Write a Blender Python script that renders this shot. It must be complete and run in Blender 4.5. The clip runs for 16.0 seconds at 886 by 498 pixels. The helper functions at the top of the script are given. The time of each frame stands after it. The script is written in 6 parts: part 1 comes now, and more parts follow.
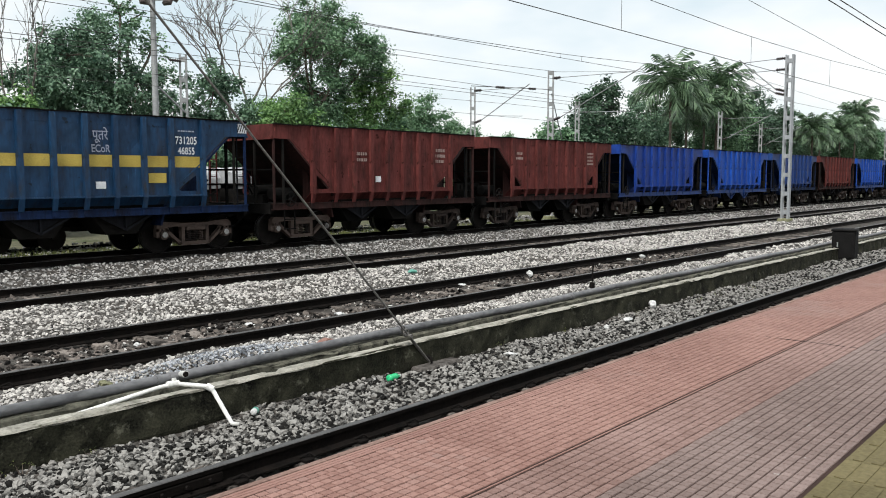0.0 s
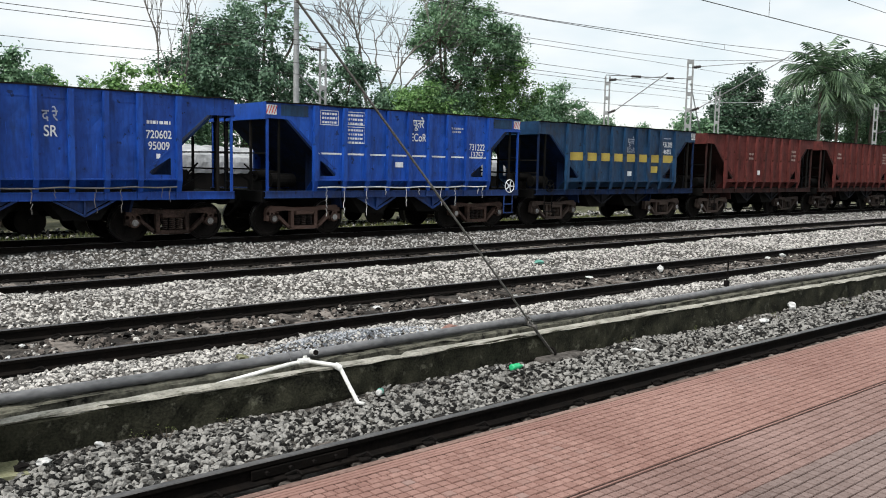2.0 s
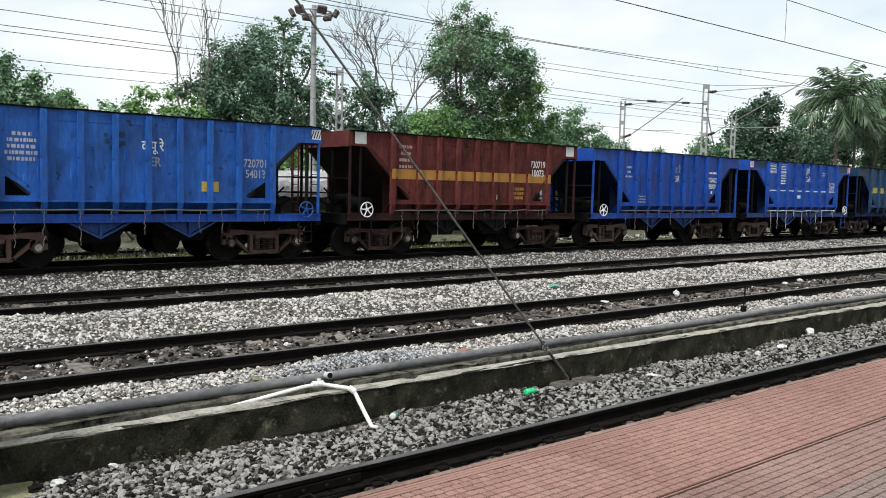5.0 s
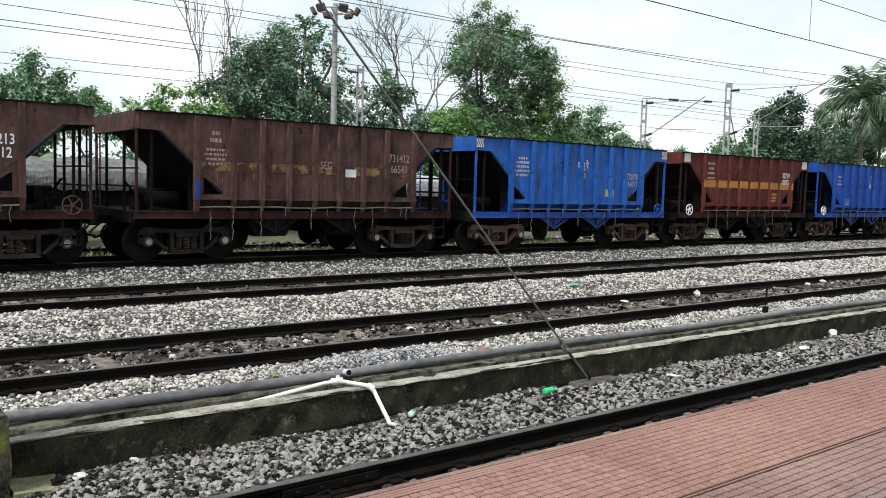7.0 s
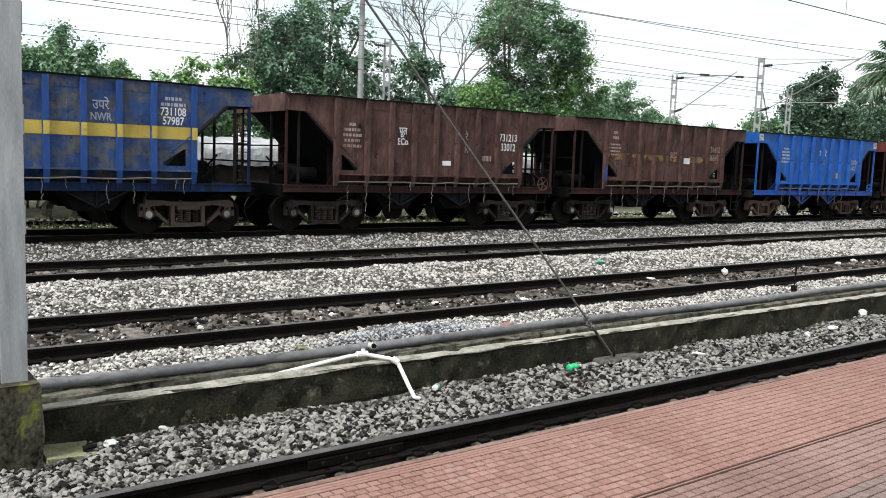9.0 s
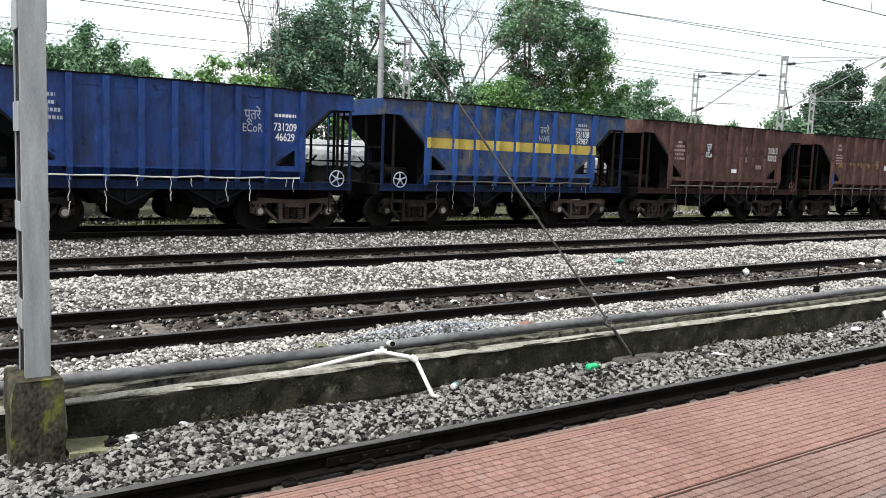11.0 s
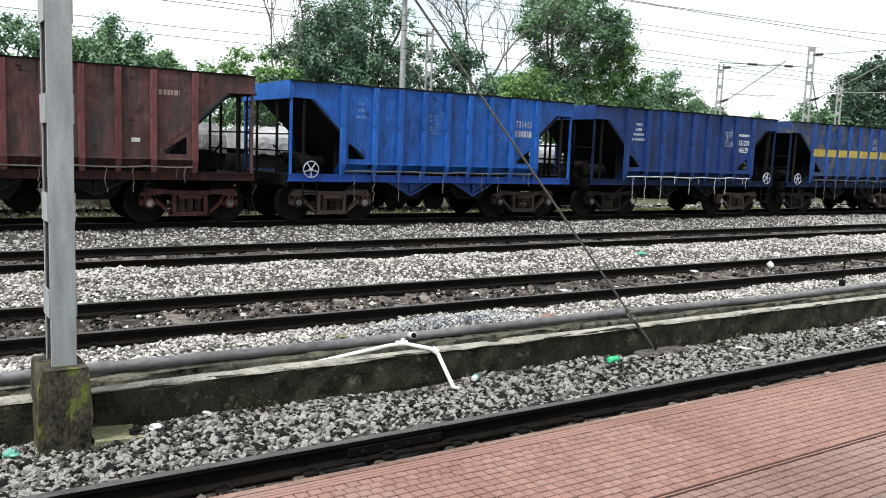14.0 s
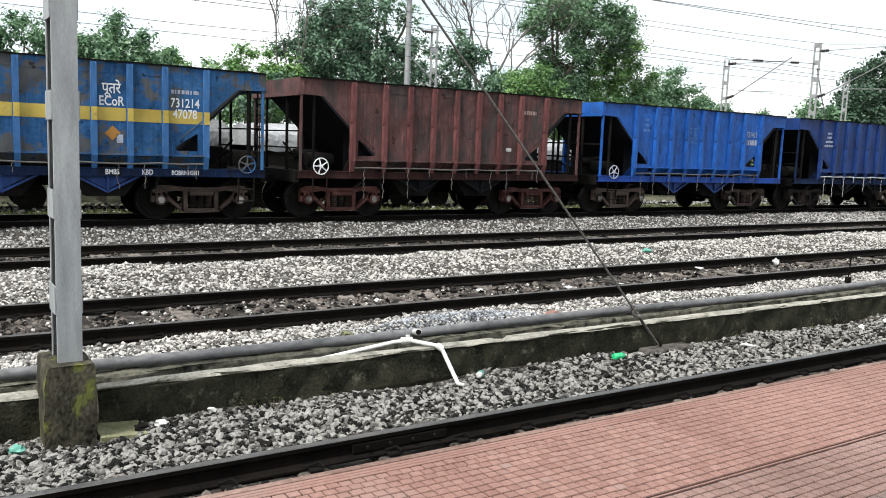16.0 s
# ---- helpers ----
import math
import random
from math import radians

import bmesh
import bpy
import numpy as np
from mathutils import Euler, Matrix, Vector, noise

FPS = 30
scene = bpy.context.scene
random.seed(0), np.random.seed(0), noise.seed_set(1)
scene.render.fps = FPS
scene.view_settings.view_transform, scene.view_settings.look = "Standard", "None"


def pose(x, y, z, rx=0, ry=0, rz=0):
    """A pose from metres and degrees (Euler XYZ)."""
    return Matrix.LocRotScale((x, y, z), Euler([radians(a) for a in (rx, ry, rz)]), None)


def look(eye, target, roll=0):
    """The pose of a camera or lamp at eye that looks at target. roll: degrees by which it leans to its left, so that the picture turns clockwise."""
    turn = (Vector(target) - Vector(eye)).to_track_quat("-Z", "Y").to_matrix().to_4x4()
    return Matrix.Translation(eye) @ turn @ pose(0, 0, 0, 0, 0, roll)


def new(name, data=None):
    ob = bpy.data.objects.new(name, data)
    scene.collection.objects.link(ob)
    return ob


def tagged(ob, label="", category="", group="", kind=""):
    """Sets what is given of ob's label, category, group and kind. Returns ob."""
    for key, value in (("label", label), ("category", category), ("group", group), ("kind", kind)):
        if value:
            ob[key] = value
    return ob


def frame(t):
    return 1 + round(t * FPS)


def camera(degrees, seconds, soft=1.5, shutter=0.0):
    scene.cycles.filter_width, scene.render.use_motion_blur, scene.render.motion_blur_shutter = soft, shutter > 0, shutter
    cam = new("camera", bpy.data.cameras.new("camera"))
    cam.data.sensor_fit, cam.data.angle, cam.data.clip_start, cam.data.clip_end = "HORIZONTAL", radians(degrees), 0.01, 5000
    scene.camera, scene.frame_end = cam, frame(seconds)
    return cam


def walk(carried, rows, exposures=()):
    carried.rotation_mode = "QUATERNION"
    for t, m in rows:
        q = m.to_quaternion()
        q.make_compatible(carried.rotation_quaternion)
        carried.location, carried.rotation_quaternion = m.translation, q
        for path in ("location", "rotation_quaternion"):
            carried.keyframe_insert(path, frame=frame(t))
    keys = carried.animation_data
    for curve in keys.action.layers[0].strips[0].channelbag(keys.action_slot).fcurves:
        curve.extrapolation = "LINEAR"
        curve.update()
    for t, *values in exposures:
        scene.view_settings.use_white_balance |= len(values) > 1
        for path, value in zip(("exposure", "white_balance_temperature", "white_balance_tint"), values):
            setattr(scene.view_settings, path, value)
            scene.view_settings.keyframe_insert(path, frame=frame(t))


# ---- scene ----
# ---------------------------------------------------------------- camera
EYE = (0.0, 0.0, 2.2)
cam = camera(56.42, 16.0, soft=1.0)
# seconds, yaw, pitch, roll of a camera held in the hand and turned on the spot
TURNS = [
    (0.0, -49.19, -4.98, 0.04), (0.5, -49.22, -4.70, -0.17), (1.0, -48.81, -4.84, -0.40), (1.5, -44.68, -5.75, -0.63),
    (2.0, -40.24, -5.81, -1.12), (2.5, -40.44, -5.31, -1.28), (3.0, -40.77, -4.84, -1.44), (5.5, -38.77, -4.12, -1.42),
    (6.0, -38.40, -4.19, -1.52), (6.5, -37.99, -4.45, -1.46), (7.0, -37.82, -4.37, -1.59), (7.5, -37.37, -4.68, -1.54),
    (8.0, -36.62, -5.60, -1.80), (8.5, -36.57, -5.60, -1.96), (9.0, -36.00, -6.16, -2.01), (11.5, -34.35, -6.41, -2.23),
    (12.0, -34.01, -6.62, -2.31), (12.5, -33.82, -6.49, -2.37), (13.0, -33.43, -6.67, -2.38), (13.5, -33.21, -6.81, -2.31),
    (14.0, -33.15, -6.93, -2.19), (14.5, -33.05, -7.15, -2.05), (15.0, -33.19, -6.91, -2.08), (15.5, -32.93, -7.19, -2.07),
    (16.0, -32.82, -7.17, -2.18),
]
walk(cam, [(t, pose(*EYE, 90 + p, r, y)) for t, y, p, r in TURNS],
     exposures=[(0.0, 0.46), (1.5, 0.44), (5.5, 0.50), (7.5, 0.58), (9.0, 0.70), (12.5, 0.76), (16.0, 0.82)])

# ---------------------------------------------------------------- sky and sun
SUN_UP, SUN_ROUND = radians(54), radians(-108)
world = bpy.data.worlds.new("world")
scene.world = world
world.use_nodes = True
wn, wl = world.node_tree.nodes, world.node_tree.links
wn.clear()
w_out = wn.new("ShaderNodeOutputWorld")
sky = wn.new("ShaderNodeTexSky")
sky.sky_type, sky.sun_disc, sky.sun_elevation, sky.sun_rotation = "NISHITA", False, SUN_UP, SUN_ROUND
sky_bg = wn.new("ShaderNodeBackground")
sky_bg.inputs["Strength"].default_value = 0.12
wl.new(sky.outputs[0], sky_bg.inputs["Color"])
cloud_co = wn.new("ShaderNodeTexCoord")
cloud_map = wn.new("ShaderNodeMapping")
cloud_map.inputs["Scale"].default_value = (1.0, 1.0, 2.6)
cloud = wn.new("ShaderNodeTexNoise")
cloud.inputs["Scale"].default_value, cloud.inputs["Detail"].default_value, cloud.inputs["Roughness"].default_value = 2.6, 5, 0.5
cloud_ramp = wn.new("ShaderNodeValToRGB")
cloud_ramp.color_ramp.elements[0].position, cloud_ramp.color_ramp.elements[0].color = 0.36, (0.68, 0.79, 0.84, 1)
cloud_ramp.color_ramp.elements[1].position, cloud_ramp.color_ramp.elements[1].color = 0.55, (0.97, 0.985, 0.98, 1)
cloud_bg = wn.new("ShaderNodeBackground")
cloud_bg.inputs["Strength"].default_value = 0.80
sky_mix = wn.new("ShaderNodeMixShader")
sky_mix.inputs[0].default_value = 0.9
wl.new(cloud_co.outputs["Generated"], cloud_map.inputs["Vector"])
wl.new(cloud_map.outputs[0], cloud.inputs["Vector"])
wl.new(cloud.outputs["Fac"], cloud_ramp.inputs[0])
wl.new(cloud_ramp.outputs[0], cloud_bg.inputs["Color"])
wl.new(sky_bg.outputs[0], sky_mix.inputs[1])
wl.new(cloud_bg.outputs[0], sky_mix.inputs[2])
wl.new(sky_mix.outputs[0], w_out.inputs["Surface"])

sun = new("sun", bpy.data.lights.new("sun", "SUN"))
sun.data.energy, sun.data.angle, sun.data.color = 3.2, radians(16), (1.0, 0.97, 0.93)
sun_way = Vector((math.sin(SUN_ROUND) * math.cos(SUN_UP), math.cos(SUN_ROUND) * math.cos(SUN_UP), math.sin(SUN_UP)))
sun.matrix_world = look(sun_way * 60, (0, 0, 0))


# ---------------------------------------------------------------- materials
def surface(name, low, high, scale=3.0, rough=0.8, metal=0.0, bump=0.3, grain=40.0, stretch=(1, 1, 1), per="", spots=None,
            spot_scale=1.5, spot_at=(0.55, 0.7), lean=0.5):
    """Two tones in a coarse and a fine pattern, fine relief, and, if given, spots of another colour. per: 'object' or 'island' shifts the tone piece by piece."""
    m = bpy.data.materials.new(name)
    m.use_nodes = True
    n, l = m.node_tree.nodes, m.node_tree.links
    b = n["Principled BSDF"]
    b.inputs["Metallic"].default_value = metal
    b.inputs["Specular IOR Level"].default_value = 0.5 if rough < 0.5 else 0.3 if rough < 0.7 else 0.12
    co = n.new("ShaderNodeTexCoord")
    mp = n.new("ShaderNodeMapping")
    mp.inputs["Scale"].default_value = stretch
    l.new(co.outputs["Object"], mp.inputs["Vector"])
    big, fine = n.new("ShaderNodeTexNoise"), n.new("ShaderNodeTexNoise")
    for node, s, d in ((big, scale, 4), (fine, grain, 3)):
        node.inputs["Scale"].default_value, node.inputs["Detail"].default_value = s, d
        l.new(mp.outputs[0], node.inputs["Vector"])
    if per == "object":
        info = n.new("ShaderNodeObjectInfo")
        shift = n.new("ShaderNodeVectorMath")
        shift.operation = "MULTIPLY_ADD"
        shift.inputs[1].default_value = (37, 53, 71)
        l.new(info.outputs["Random"], shift.inputs[0])
        l.new(co.outputs["Object"], shift.inputs[2])
        l.new(shift.outputs[0], mp.inputs["Vector"])
    mix = n.new("ShaderNodeMath")
    mix.operation = "MULTIPLY_ADD"
    mix.inputs[1].default_value = 0.45
    l.new(fine.outputs["Fac"], mix.inputs[0])
    half = n.new("ShaderNodeMath")
    half.operation = "MULTIPLY"
    half.inputs[1].default_value = 0.65
    l.new(big.outputs["Fac"], half.inputs[0])
    l.new(half.outputs[0], mix.inputs[2])
    fac = mix.outputs[0]
    if per:
        src = n.new("ShaderNodeObjectInfo") if per == "object" else n.new("ShaderNodeNewGeometry")
        rnd = src.outputs["Random"] if per == "object" else src.outputs["Random Per Island"]
        add = n.new("ShaderNodeMath")
        add.operation = "MULTIPLY_ADD"
        add.inputs[1].default_value = lean
        sub = n.new("ShaderNodeMath")
        sub.operation = "SUBTRACT"
        sub.inputs[1].default_value = lean / 2
        l.new(rnd, add.inputs[0])
        l.new(fac, add.inputs[2])
        l.new(add.outputs[0], sub.inputs[0])
        fac = sub.outputs[0]
    ramp = n.new("ShaderNodeValToRGB")
    e = ramp.color_ramp.elements
    e[0].position, e[0].color = 0.36, (*low, 1)
    e[1].position, e[1].color = 0.74, (*high, 1)
    l.new(fac, ramp.inputs[0])
    colour = ramp.outputs[0]
    if spots:
        sp = n.new("ShaderNodeTexNoise")
        sp.inputs["Scale"].default_value, sp.inputs["Detail"].default_value, sp.inputs["Roughness"].default_value = spot_scale, 6, 0.65
        l.new(mp.outputs[0], sp.inputs["Vector"])
        rng = n.new("ShaderNodeMapRange")
        rng.inputs["From Min"].default_value, rng.inputs["From Max"].default_value = spot_at
        l.new(sp.outputs["Fac"], rng.inputs["Value"])
        cm = n.new("ShaderNodeMix")
        cm.data_type = "RGBA"
        l.new(rng.outputs[0], cm.inputs[0])
        l.new(colour, cm.inputs[6])
        cm.inputs[7].default_value = (*spots, 1)
        colour = cm.outputs[2]
    l.new(colour, b.inputs["Base Color"])
    rr = n.new("ShaderNodeMapRange")
    rr.inputs["To Min"].default_value, rr.inputs["To Max"].default_value = max(0.05, rough - 0.12), min(1, rough + 0.12)
    l.new(big.outputs["Fac"], rr.inputs["Value"])
    l.new(rr.outputs[0], b.inputs["Roughness"])
    if bump:
        bp = n.new("ShaderNodeBump")
        bp.inputs["Strength"].default_value, bp.inputs["Distance"].default_value = bump, 0.01
        l.new(fine.outputs["Fac"], bp.inputs["Height"])
        l.new(bp.outputs[0], b.inputs["Normal"])
    return m


def paint(name, low, high, spots, spot_at, rough=0.55, flow=0.55):
    """Old wagon paint: tone drifts down the sheet in streaks, rust and soot break through."""
    m = surface(name, low, high, scale=0.9, rough=rough, bump=0.25, grain=9.0, stretch=(0.9 + 0.4 / flow, 1, flow), per="object", spots=spots, spot_scale=1.6,
                spot_at=spot_at, lean=0.12)
    n, l = m.node_tree.nodes, m.node_tree.links
    b = n["Principled BSDF"]
    colour = b.inputs["Base Color"].links[0].from_socket
    co, mp = n.new("ShaderNodeTexCoord"), n.new("ShaderNodeMapping")
    mp.inputs["Scale"].default_value = (5.0, 1.0, 0.45)
    l.new(co.outputs["Object"], mp.inputs["Vector"])
    # narrow run-down streaks and small chips
    for scale, detail, lo, hi, tint, vec in ((2.2, 5, 0.50, 0.74, (0.66, 0.63, 0.62), mp.outputs[0]), (6.0, 6, 0.66, 0.70, (0.40, 0.34, 0.31), co.outputs["Object"]),
                                             (1.3, 6, 0.52, 0.66, (0.74, 0.72, 0.70), co.outputs["Object"]), (3.4, 8, 0.66, 0.685, (1.9, 1.7, 1.6), mp.outputs[0])):
        tex, rng, mul = n.new("ShaderNodeTexNoise"), n.new("ShaderNodeMapRange"), n.new("ShaderNodeMix")
        tex.inputs["Scale"].default_value, tex.inputs["Detail"].default_value = scale, detail
        rng.inputs["From Min"].default_value, rng.inputs["From Max"].default_value = lo, hi
        mul.data_type, mul.blend_type = "RGBA", "MULTIPLY"
        mul.inputs[7].default_value = (*tint, 1)
        l.new(vec, tex.inputs["Vector"])
        l.new(tex.outputs["Fac"], rng.inputs["Value"])
        l.new(rng.outputs[0], mul.inputs[0])
        l.new(colour, mul.inputs[6])
        colour = mul.outputs[2]
    l.new(colour, b.inputs["Base Color"])
    return m


RUST = (0.045, 0.022, 0.016)
SOOT = (0.02, 0.022, 0.028)
